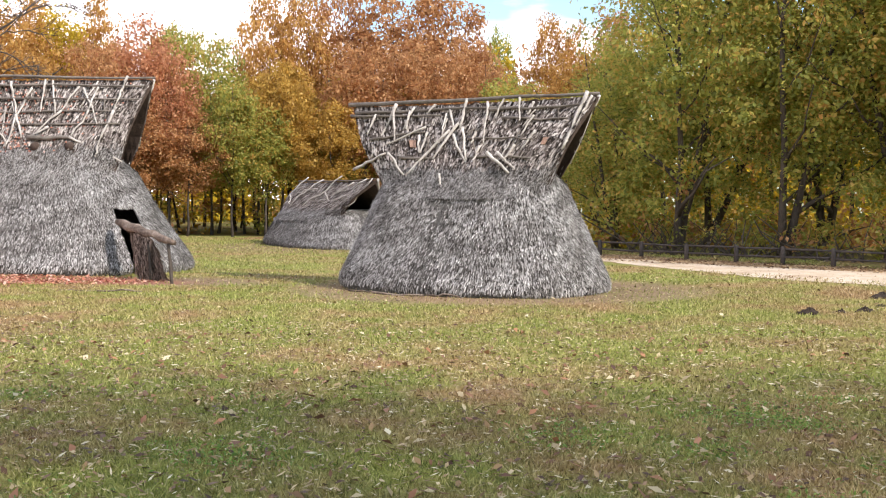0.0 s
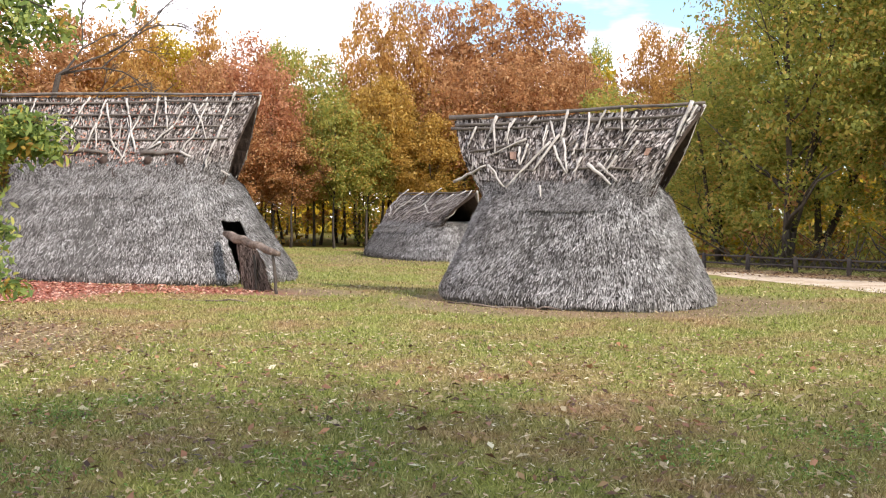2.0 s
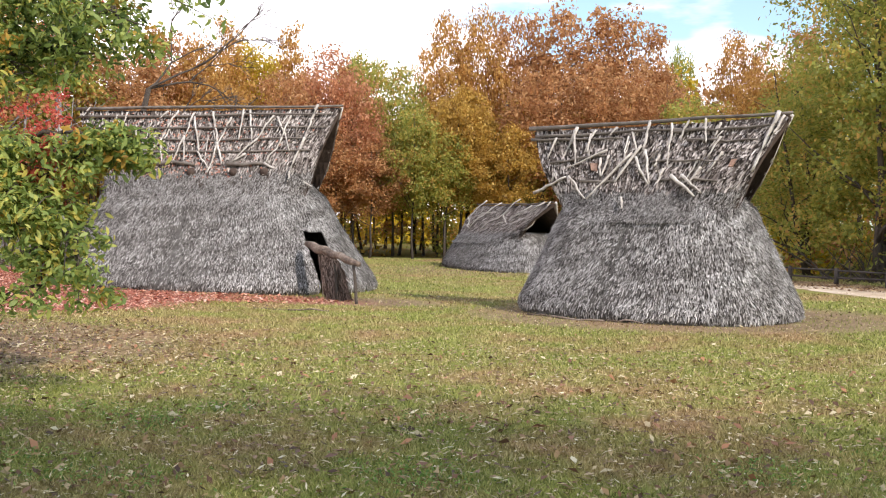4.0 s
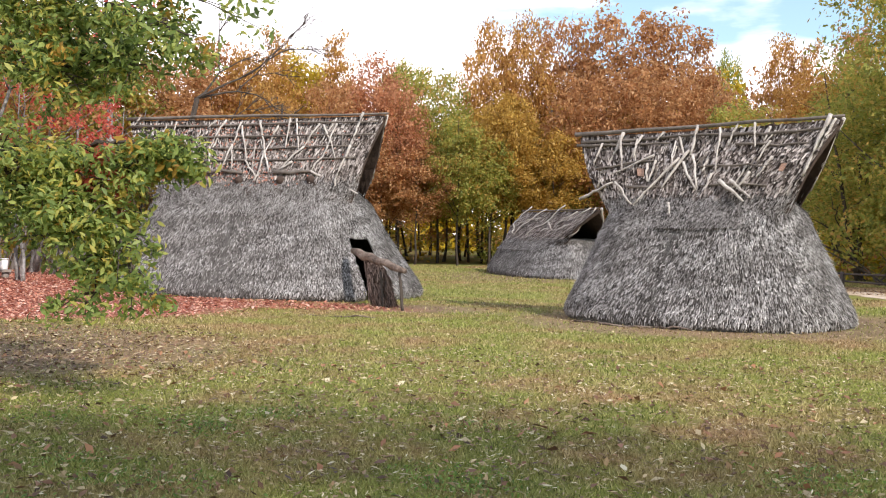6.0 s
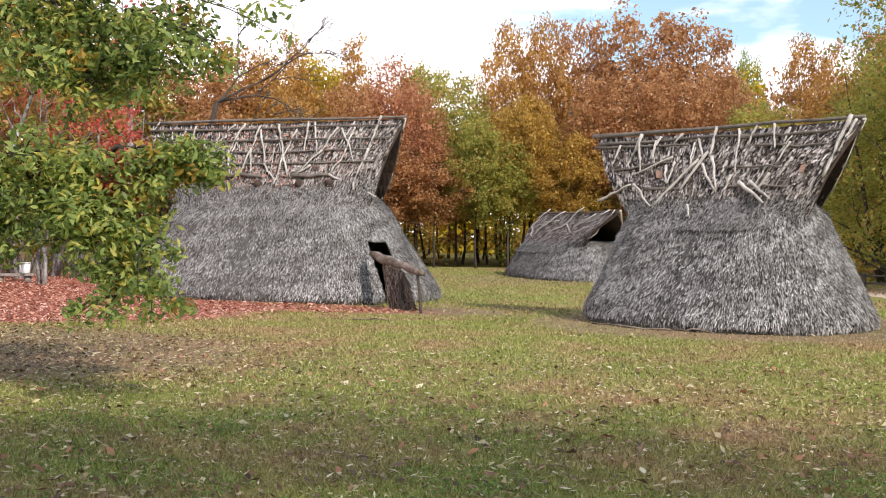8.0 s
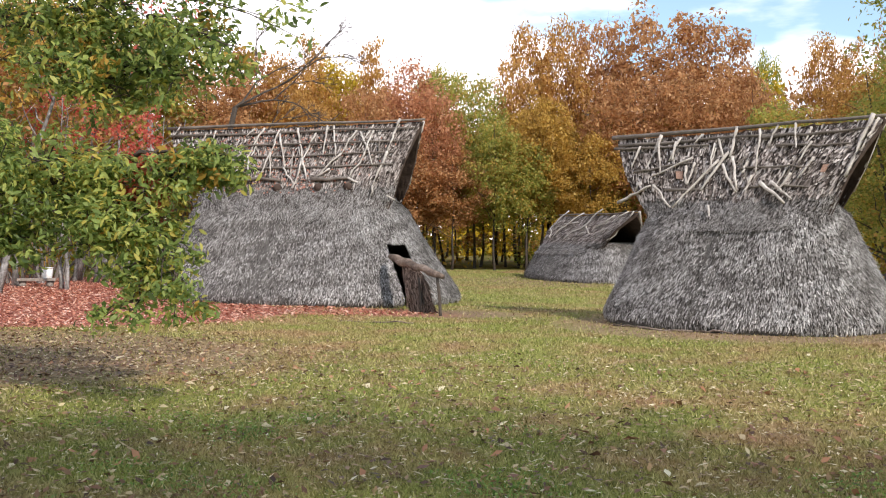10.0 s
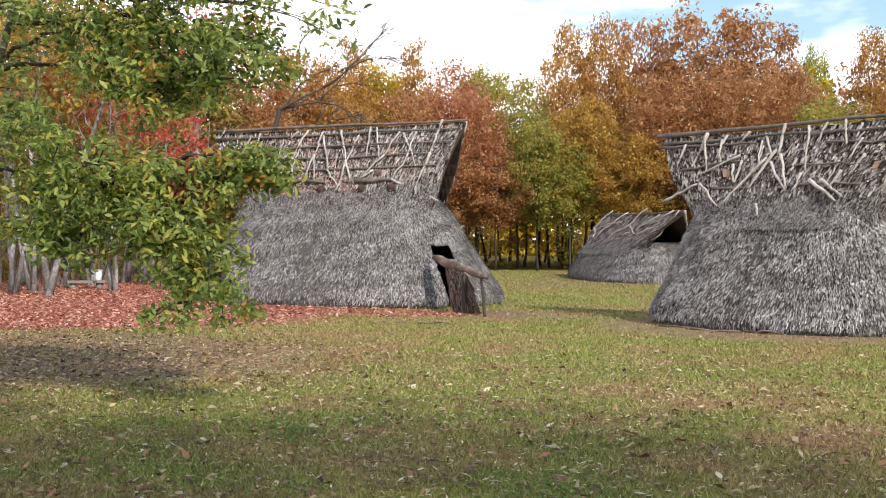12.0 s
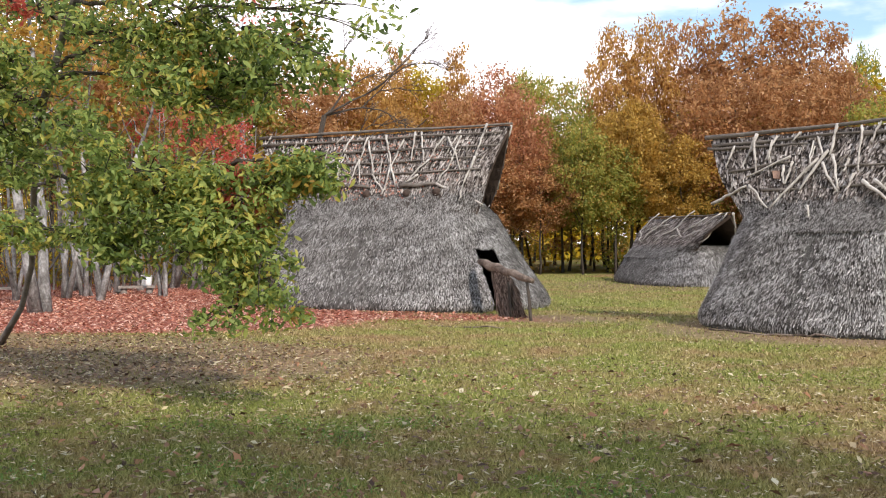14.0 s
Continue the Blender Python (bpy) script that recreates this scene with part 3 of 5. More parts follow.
for s0, t0, s1, t1, r in [(-1.02, 0.0, 1.03, 0.0, 3.2), (-1.0, 0.14, 0.98, 0.13, 2.6), (-0.98, 0.36, 0.99, 0.34, 2.4), (-0.96, 0.55, 0.9, 0.52, 2.2), (-0.98, 0.78, 0.93, 0.72, 2.6), (-0.43, 0.95, 0.0, 0.95, 4.2),
                          (0.28, 0.94, 0.63, 0.92, 4.2), (-0.98, 0.95, -0.5, 0.97, 3.6)]:
    roof_stick(hut_a, ob_a, (s0, t0), (s1, t1), -1, r / 100 * 1.45, 0.085, 0.018, POLE, "roof_pole")
for s0, t0, s1, t1, r in [(-0.8, 0.0, -0.7, 0.9, 2.2), (-0.3, 0.0, -0.2, 0.9, 2.2), (0.3, 0.0, 0.2, 0.9, 2.2), (0.8, 0.0, 0.9, 0.9, 2.2), (-0.95, 0.3, 0.95, 0.3, 2.2), (1.0, 0.0, 1.01, 1.0, 3.0)]:
    roof_stick(hut_a, ob_a, (s0, t0), (s1, t1), 1, r / 100, 0.06, 0.02)
# Beam ends coloured dark for the shade of the recesses under the eave.
for s0 in (-0.86, -0.46, -0.03, 0.345, 0.61):
    p = Vector(hut_a.roof(np.array([s0]), np.array([1.04 * hut_a.cover]), -1, 0.0)[0])
    part("shaded_beam_end", mesh_of("shaded_beam_end", *tube_data([p + Vector((0, 0.5, 0.05)), p + Vector((0, 0.05, 0)), p + Vector((0.02, -0.10, -0.02))], [0.13, 0.13, 0.10], 9), INSIDE, True), ob_a, "beam end darkened to stand for a shaded recess under the eave")

for ob, h, n in ((ob_a, hut_a, 16), (ob_b, hut_b, 12)):
    for i in range(n):
        s0, t0 = h.rng.uniform(-0.95, 0.9), h.rng.uniform(0.0, 0.6)
        roof_stick(h, ob, (s0, t0), (s0 + h.rng.normal(0, 0.07), t0 + h.rng.uniform(0.2, 0.42)), -1, 0.013 + 0.008 * h.rng.random(), 0.075, 0.02, (STICK, POLE)[i % 2])


def build_bark_patch(h, ob, s0, t0, w, hgt):
    """A loose flap of reddish bark on the roof."""
    verts = []
    for lift in (0.05, 0.07):
        for ds, dt in ((-w, 0), (w, 0), (w * 0.9, hgt), (-w * 0.8, hgt * 0.9)):
            verts.append(h.roof(np.array([s0 + ds]), np.array([(t0 + dt) * h.cover]), -1, lift)[0])
    part("bark_flap", mesh_of("bark_flap", verts, [(3, 2, 1, 0), (4, 5, 6, 7), (0, 1, 5, 4), (1, 2, 6, 5), (2, 3, 7, 6), (3, 0, 4, 7)], RED_BARK), ob, "loose flap of reddish bark")


RED_BARK = plain_material("red_bark", [(0.3, (0.20, 0.11, 0.075)), (0.7, (0.46, 0.30, 0.22))], 10.0, (1, 1, 1), 0.9, 0.5, 40)
build_bark_patch(hut_b, ob_b, -0.45, 0.62, 0.035, 0.13)
build_bark_patch(hut_b, ob_b, 0.80, 0.64, 0.022, 0.11)


def build_porch():
    """Log, props and hanging brush mat at the doorway."""
    inv = ob_a.matrix_basis.inverted()
    rng = np.random.default_rng(4)

    def L(x, y, z):
        return inv @ Vector((x, y, z))
    a, b = L(-7.79, 22.65, 1.33), L(-5.89, 20.73, 0.93)
    pts = crooked(rng, a, b, 9, 0.034)
    part("door_log", mesh_of("door_log", *tube_data(pts, [0.07, 0.105, 0.115, 0.10, 0.095, 0.085, 0.09, 0.08, 0.06], 10), LOG, True), ob_a, "thick weathered log over the doorway")
    for (x0, y0), (x1, y1, z1), r in (((-5.88, 20.59), (-6.05, 20.83, 0.90), 0.03), ((-6.53, 21.19), (-6.65, 21.33, 0.87), 0.026)):
        q = crooked(rng, L(x0, y0, float(gz(x0, y0)) - 0.05), L(x1, y1, z1), 6, 0.012)
        part("prop", mesh_of("prop", *tube_data(q, [r * 1.25] * 6, 7), BARK, True), ob_a, "slim upright prop")
    top0, top1, bot0, bot1 = L(-7.36, 22.25, 1.20), L(-6.60, 21.45, 0.98), L(-6.78, 21.70, 0.0), L(-6.16, 21.24, 0.0)
    n = 9000
    s, t = rng.random(n), rng.random(n)
    A = np.array(top0)[None] * (1 - s[:, None]) + np.array(top1)[None] * s[:, None]
    B = np.array(bot0)[None] * (1 - s[:, None]) + np.array(bot1)[None] * s[:, None]
    P = A * (1 - t[:, None]) + B * t[:, None]
    D = (B - A) / np.linalg.norm(B - A, axis=1, keepdims=True) + rng.normal(0, 0.15, (n, 3))
    nrm = np.cross(np.array(top1 - top0), np.array(bot0 - top0))
    nrm /= np.linalg.norm(nrm)
    facing = 1.0 if (ob_a.matrix_basis.to_3x3() @ Vector(nrm)).y < 0 else -1.0
    P = P + nrm[None] * (rng.uniform(-0.10, 0.10, (n, 1)) + 0.20 * np.sin(math.pi * t[:, None]) * facing) * np.sin(math.pi * np.clip(s, 0.08, 0.92))[:, None] * (0.5 + t[:, None])
    S = np.cross(D, nrm[None])
    e = P + D * np.minimum(0.26 * (0.6 + rng.random(n)), (1 - t) * 1.2 + 0.04)[:, None]
    w = 0.013
    q = np.stack([P - S * w, P + S * w, e + S * w * 0.6, e - S * w * 0.6], 1)
    tagged(part("brush_mat", fast_mesh("brush_mat", q, 4, MAT_REED), ob_a, "brown brush mat hanging beside the doorway"), kind="stuff")
    # added dark sheet close behind the opening; its colour stands for the shade within
    shade_pts, nth, nz = [], 14, 9
    for k in range(nz):
        for i in range(nth):
            q = hut_a.body(np.array([-math.radians(10 + 34 * i / (nth - 1))]), np.array([1.9 * k / (nz - 1)]))[0]
            shade_pts.append((q[0] * 0.74, q[1] * 0.5, q[2] - 0.05))
    part("door_shade_sheet", mesh_of("door_shade_sheet", shade_pts, [(k * nth + i, k * nth + i + 1, (k + 1) * nth + i + 1, (k + 1) * nth + i) for k in range(nz - 1) for i in range(nth - 1)], DOOR_SHADE, True), ob_a, "added dark sheet standing in for the shade inside the doorway")
    # pole and rungs standing in the open gable
    foot, head = Vector((2.78, -0.42, 2.6)), Vector((3.15, -0.30, 3.9))
    part("gable_pole", mesh_of("gable_pole", *tube_data([foot, (foot + head) / 2, head], [0.03, 0.028, 0.024], 6), STICK, True), ob_a)
    for f in (0.12, 0.5):
        p = foot.lerp(head, f)
        part("rung", mesh_of("rung", *tube_data([p + Vector((0, -0.22, 0)), p + Vector((0, 0.3, 0))], [0.022, 0.02], 6), STICK, True), ob_a)


# Near-black for the added sheet that stands for shade in the doorway.
DOOR_SHADE = plain_material("door_shade", [(0.3, (0.010, 0.008, 0.006)), (0.8, (0.035, 0.026, 0.02))], 5.0)
LOG = plain_material("door_log", [(0.34, (0.06, 0.045, 0.035)), (0.5, (0.17, 0.125, 0.097)), (0.68, (0.38, 0.31, 0.25))], 4.0, (1, 1, 1), 0.9, 0.8, 30)
MAT_REED = fibre_material("brown_reed", [(0.2, (0.045, 0.031, 0.024)), (0.5, (0.16, 0.115, 0.09)), (0.85, (0.42, 0.33, 0.27))], 0.8, 2.0)
build_porch()

# dwelling farther off, with a wide open gable
hut_c = Hut(3.8, 2.6, 2.66, 3.2, 1.3, 2.7, 1.55, 1.1, 0.0, 0.0, 2.8, 0.76, 13, -0.45, 0.8)
ob_c = thing("thatched_hut", "low grey thatched dwelling with a dark open gable", "hut", -4.5, 39.6, None, -55, "thatched dwellings")
build_hut(hut_c, ob_c, 36000, 5000, 0.11)
for s0, t0, s1, t1 in ((-0.72, -0.14, -0.95, 0.7), (-0.28, -0.05, -0.52, 0.95), (-0.25, 0.3, -0.75, 0.5), (0.2, -0.16, -0.12, 0.95), (0.12, 0.45, 0.5, 0.75), (0.6, 0.1, 0.2, 0.8), (0.85, 0.0, 0.62, 0.75), (0.98, 0.0, 1.0, 1.0), (-0.9, 0.55, -0.6, 0.9)):
    roof_stick(hut_c, ob_c, (s0, t0), (s1, t1), -1, 0.024, 0.09, 0.06)
for t0 in (0.0, 0.95):
    roof_stick(hut_c, ob_c, (-1.02, t0), (1.03, t0), -1, 0.04, 0.06, 0.02, POLE, "roof_pole")
roof_stick(hut_c, ob_c, (1.0, 0.0), (1.02, 1.0), 1, 0.045, 0.06, 0.02)


# ---- trees ----
def leaf_cloud(rng, centres, radii, per, size, mat, name="crown", flat=0.6, corners=4):
    """A crown of many loose leaves gathered in clumps round the given centres."""
    k = len(centres)
    idx = np.repeat(np.arange(k), per)
    d = rng.normal(0, 1, (len(idx), 3))
    d /= np.linalg.norm(d, axis=1, keepdims=True)
    r = rng.random(len(idx)) ** 0.45
    P = centres[idx] + d * r[:, None] * radii[idx][:, None] * np.array([1, 1, flat])
    nrm = d * 0.7 + rng.normal(0, 0.6, d.shape) + np.array([0, 0, 0.5])
    nrm /= np.linalg.norm(nrm, axis=1, keepdims=True)
    a = np.cross(nrm, rng.normal(0, 1, d.shape))
    a /= np.linalg.norm(a, axis=1, keepdims=True)
    b = np.cross(nrm, a)
    s = (size * (0.6 + 0.8 * rng.random(len(idx))))[:, None]
    droop = nrm * s * 0.18
    if corners == 4:
        q = np.stack([P - a * s, P + b * s * 0.55 + droop, P + a * s, P - b * s * 0.55 + droop], 1)
    else:
        q = np.stack([P - a * s, P - a * s * 0.3 + b * s * 0.36 + droop, P + a * s * 0.45 + b * s * 0.32 + droop, P + a * s * 1.05 - droop,
                      P + a * s * 0.45 - b * s * 0.32 + droop, P - a * s * 0.3 - b * s * 0.36 + droop], 1)
    return fast_mesh(name, q, corners, mat)


def limb_set(rng, height, crown_low, radius, trunk_r, forks=1, limbs=9):
    """Trunk and limbs; returns the pieces of mesh and the limb tips."""
    pieces, tips = [], []
    for f in range(forks):
        lean = rng.normal(0, 0.05 + 0.09 * (forks > 1), 2)
        base = np.array([rng.normal(0, 0.12), rng.normal(0, 0.12)]) if forks > 1 else np.zeros(2)
        n = 8
        pts = []
        off = np.zeros(2)
        for i in range(n):
            z = -0.15 + (height * 0.9) * i / (n - 1)
            off = off + rng.normal(0, 0.08, 2) * (i > 0)
            pts.append(Vector((*(base + lean * z + off), z)))
        rad = [trunk_r * (1.35 if i == 0 else 1.0 - 0.86 * i / (n - 1)) / math.sqrt(forks) for i in range(n)]
        pieces.append(tube_data(pts, rad, 8))
        for j in range(limbs // forks):
            fz = crown_low + (height * 0.85 - crown_low) * (j + rng.random()) / (limbs // forks)
            fi = min(n - 2, max(0, int((fz + 0.15) / (height * 0.9) * (n - 1))))
            p0 = pts[fi].lerp(pts[fi + 1], min(1, max(0, (fz - pts[fi].z) / max(0.01, pts[fi + 1].z - pts[fi].z))))
            ang = rng.random() * 2 * math.pi
            reach = radius * (0.55 + 0.4 * rng.random()) * (1 - 0.35 * (fz / height))
            p1 = p0 + Vector((math.cos(ang) * reach, math.sin(ang) * reach, reach * (0.5 + 0.5 * rng.random())))
            r0 = rad[fi] * 0.5
            c = crooked(rng, p0, p1, 5, reach * 0.05)
            pieces.append(tube_data(c, [r0 * (1 - 0.2 * q) for q in range(5)], 5))
            tips.append((p0, p1))
    return pieces, tips


def make_tree(name, seed, height, radius, crown_low, colour, label, trunk_r=0.2, clumps=110, per=45, leaf=0.17, forks=1, bark=None, limbs=10, corners=4, category="tree"):
    rng = np.random.default_rng(seed)
    root = thing(name, label, category, 0, 0, 0.0)
    pieces, tips = limb_set(rng, height, crown_low, radius, trunk_r, forks, limbs)
    part("trunk", mesh_of("trunk", *joined(pieces), bark or BARK, True), root)
    mid, hz = (crown_low + height) / 2, (height - crown_low) / 2
    c = []
    lobes = rng.normal(0, 1, (9, 3))
    lobes /= np.linalg.norm(lobes, axis=1, keepdims=True)
    while len(c) < clumps:
        d = rng.normal(0, 1, 3)
        d /= np.linalg.norm(d)
        bump = 0.78 + 0.30 * max(0, float(np.max(lobes @ d)) - 0.55) / 0.45
        r = (0.35 + 0.65 * rng.random() ** 0.6) * bump
        taper = 1.0 - 0.25 * max(0, d[2])
        c.append([d[0] * r * radius * taper, d[1] * r * radius * taper, mid + d[2] * r * hz])
    c = np.array(c)
    rad = radius * (0.13 + 0.15 * rng.random(clumps)) * min(1.4, (150 / clumps) ** 0.25 + 0.25)
    part("crown", leaf_cloud(rng, c, rad, per, leaf, LEAF[colour], "crown", 0.65, corners), root)
    return root


def at(az, dist):
    a = radians(az)
    return dist * math.sin(a), dist * math.cos(a)


WORDS = {"rust": "rusty brown", "orange": "orange", "red": "brownish red", "yellow": "bright yellow", "gold": "golden yellow", "olive": "olive green and orange", "green": "green"}
KINDS = {}


def plant(colour, x, y, height, radius, turn=0.0, near=True, group="autumn wood"):
    """A tree of the wood: copies of a few grown ones, scaled to the height wanted; fuller ones in the front."""
    made = KINDS.setdefault((colour, near), [])
    if len(made) < (2 if near else 1):
        ob = make_tree("tree", 100 + 13 * len(KINDS) + len(made), 12.0, 3.6, 3.2, colour, "tall tree in %s autumn leaf" % WORDS[colour], 0.115,
                       200 if near else 110, 52 if near else 20, 0.118 if near else 0.19)
        tagged(ob, group=group)
        made.append(ob)
    else:
        ob = copy_thing(made[int(turn) % len(made)], pose(0, 0, 0))
    ob.matrix_basis = pose(x, y, float(gz(x, y)) - 0.1, 0, 0, turn) @ Matrix.Diagonal((radius / 3.6, radius / 3.6, height / 12.0, 1))
    return ob


# front of the wood, then fill behind it
FRONT = [(-27.5, 50, 10.6, 2.3, "rust"), (-25.6, 50, 10.3, 2.0, "orange"), (-23.9, 58, 12.3, 2.3, "orange"), (-21.6, 60, 12.2, 3.0, "yellow"), (-19.8, 56, 11.9, 1.9, "orange"),
         (-18.1, 52, 10.4, 2.8, "red"), (-16.1, 66, 13.6, 2.6, "olive"), (-20.1, 49, 9.0, 2.0, "rust"), (-16.1, 50, 8.9, 2.0, "red"), (-13.7, 52, 10.1, 2.3, "olive"),
         (-12.5, 49, 7.8, 1.8, "olive"), (-10.6, 56, 13.2, 2.1, "orange"), (-8.4, 56, 13.5, 1.9, "orange"), (-9.6, 50, 8.9, 2.0, "gold"), (-10.6, 49, 6.4, 2.0, "olive"),
         (-6.2, 57, 13.9, 2.7, "rust"), (-3.2, 56, 14.1, 3.5, "rust"), (-0.1, 57, 13.6, 3.2, "rust"), (-4.9, 51, 9.9, 2.7, "rust"), (-1.2, 51, 9.6, 2.7, "rust"),
         (-6.9, 49, 6.7, 2.0, "gold"), (2.9, 66, 13.5, 1.5, "green"), (1.7, 52, 10.1, 2.1, "rust"), (3.9, 49, 7.8, 2.6, "olive"), (6.0, 58, 12.2, 1.7, "orange"),
         (7.8, 57, 11.2, 1.9, "orange"), (9.8, 60, 13.2, 1.8, "rust"), (6.8, 50, 8.6, 2.0, "orange"), (9.3, 50, 9.2, 2.0, "gold"), (-17.6, 49, 6.4, 2.0, "rust"),
         (-15.1, 49, 5.8, 2.0, "rust")]
FRONT += [(-32.4, 46, 10.2, 3.0, "olive"), (-29.8, 45, 9.0, 2.8, "rust"), (-34.6, 45, 10.6, 3.2, "olive"), (-37.5, 46, 10.5, 3.4, "rust")]
trng = np.random.default_rng(5)
for az, dist, hh, rr, col in FRONT:
    plant(col, *at(az, dist), hh * 1.09, rr * 1.06, turn=trng.random() * 360)
for i in range(22):
    az = -34 + 38 * (i + trng.random()) / 22
    plant(("gold", "orange", "rust", "gold", "olive")[int(trng.integers(0, 5))], *at(az, 52 + 7 * trng.random()), 7.0 + 3.0 * trng.random(), 2.6, turn=trng.random() * 360)
for i in range(30):
    az = -36 + 46 * (i + trng.random()) / 30
    col = ("gold", "orange", "rust", "olive", "yellow")[int(trng.integers(0, 5))]
    plant(col, *at(az, 62 + 20 * trng.random()), 9.5 + 3.2 * trng.random(), 3.2, trng.random() * 360, False)

# the green trees behind the fence
# The ones at x 17.6, 16.4 and 21.5 are added to shade the fence.
GREEN_SIDE = [(6.9, 37.5, 8.5, 3.0, "olive"), (8.3, 33.5, 14.5, 3.6, "olive"), (11.3, 31.5, 15.0, 3.8, "olive"), (14.6, 30.0, 15.0, 4.2, "olive"), (10.5, 38.0, 15.5, 4.0, "green"),
              (14.5, 36.0, 16.0, 4.4, "olive"), (17.6, 25.2, 13.0, 4.4, "olive"), (16.4, 29.0, 13.0, 4.0, "olive"), (21.5, 24.0, 15.0, 4.4, "green"), (18.5, 31.5, 15.5, 4.4, "olive"), (19.0, 38.0, 16.0, 4.6, "green"), (7.4, 42.0, 8.5, 3.0, "green"), (22.0, 27.5, 15.0, 4.4, "olive")]
side_kinds = [make_tree("tree", 40 + i, 14.0, 3.8, 1.1, c, "broad %s tree behind the fence" % WORDS[c], 0.19, 300, 66, 0.086, 2, None, 22, 4)
              for i, c in enumerate(("olive", "olive", "green"))]
used = set()
for i, (x, y, hh, rr, c) in enumerate(GREEN_SIDE):
    src = side_kinds[2] if c == "green" else side_kinds[i % 2]
    m = pose(x, y, float(gz(x, y)) - 0.1, 0, 0, 77 * i) @ Matrix.Diagonal((rr / 3.8, rr / 3.8, hh / 14.0, 1))
    ob = src if src not in used else copy_thing(src, pose(0, 0, 0))
    used.add(src)
    ob.matrix_basis = m
    tagged(ob, group="trees behind the fence")


# more of the wood round the sides and behind, so that it closes
for i in range(12):
    az = 12 + 30 * (i + trng.random()) / 12
    plant(("olive", "gold", "orange", "green")[i % 4], *at(az, 48 + 22 * trng.random()), 12 + 3 * trng.random(), 4.0, trng.random() * 360, False)
for i in range(16):
    az = -62 + 27 * (i + trng.random()) / 16
    plant(("olive", "rust")[i % 2], *at(az, 42 + 22 * trng.random()), 10.5 + 2.5 * trng.random(), 3.8, trng.random() * 360, False)


def build_undergrowth():
    """Bushes and saplings on the floor of the wood, behind its first trunks."""
    rng = np.random.default_rng(21)
    for colour, n, seed in (("yellow", 200, 4), ("gold", 200, 1), ("olive", 220, 2), ("rust", 160, 3)):
        az = np.radians(rng.uniform(-64, 42, n))
        dist = rng.uniform(50.5, 80, n)
        right = az > radians(7)
        dist[right] = rng.uniform(38, 60, right.sum())
        left = az < radians(-36)
        dist[left] = rng.uniform(40, 62, left.sum())
        x, y = dist * np.sin(az), dist * np.cos(az)
        z = gz(x, y) + rng.uniform(0.2, 1.0, n) * np.clip((dist - 48) / 9, 0.3, 1) * 3.4
        me = leaf_cloud(rng, np.stack([x, y, z], -1), rng.uniform(0.7, 1.7, n), 50, 0.13, LEAF[colour], "undergrowth", 0.7)
        tagged(new("undergrowth", me), "%s undergrowth on the floor of the wood" % WORDS[colour], "bushes", kind="stuff")
    # far rise of woodland that closes the view between the trunks
    n = 2600
    px = rng.uniform(-150, 110, n)
    py = 92 + rng.uniform(-4, 14, n) - np.abs(px + 10) * 0.28
    pz = gz(px, py) + rng.uniform(0, 9.0, n)
    me = leaf_cloud(rng, np.stack([px, py, pz], -1), rng.uniform(1.6, 3.0, n), 24, 0.5, LEAF["yellow"], "far_wood", 0.8)
    tagged(new("far_wood", me), "dense far woodland in golden autumn colours", "woodland", kind="stuff")


build_undergrowth()


def slim_trunks():
    """Bare slim trunks that stand among the first trees of the wood."""
    rng = np.random.default_rng(8)
    proto = []
    for k in range(3):
        hgt = 7.5
        q = crooked(rng, (0, 0, -0.1), (rng.normal(0, 0.4), rng.normal(0, 0.4), hgt), 7, 0.09)
        root = thing("tree", "slim dark woodland tree with few leaves", "tree", 0, 0, 0.0, 0, "slim trees of the wood")
        pieces = [tube_data(q, [0.09 - 0.008 * i for i in range(7)], 7)]
        tips = []
        for j in range(5):
            p0 = q[3 + j % 3]
            p1 = p0 + Vector((rng.normal(0, 0.8), rng.normal(0, 0.8), rng.uniform(0.6, 1.6)))
            pieces.append(tube_data(crooked(rng, p0, p1, 4, 0.05), [0.04, 0.03, 0.02, 0.012], 4))
            tips.append(list(p1))
        part("trunk", mesh_of("trunk", *joined(pieces), BARK, True), root)
        part("crown", leaf_cloud(rng, np.array(tips), np.full(5, 0.8), 60, 0.13, LEAF["gold"], "crown"), root)
        proto.append(root)
    for i in range(54):
        az, dist = rng.uniform(-34, 8), rng.uniform(50, 66)
        x, y = at(az, dist)
        ob = proto[i] if i < 3 else copy_thing(proto[i % 3], pose(0, 0, 0))
        k = rng.uniform(0.7, 1.25)
        ob.matrix_basis = pose(x, y, float(gz(x, y)) - 0.05, 0, 0, rng.uniform(0, 360)) @ Matrix.Diagonal((k, k, k, 1))


slim_trunks()


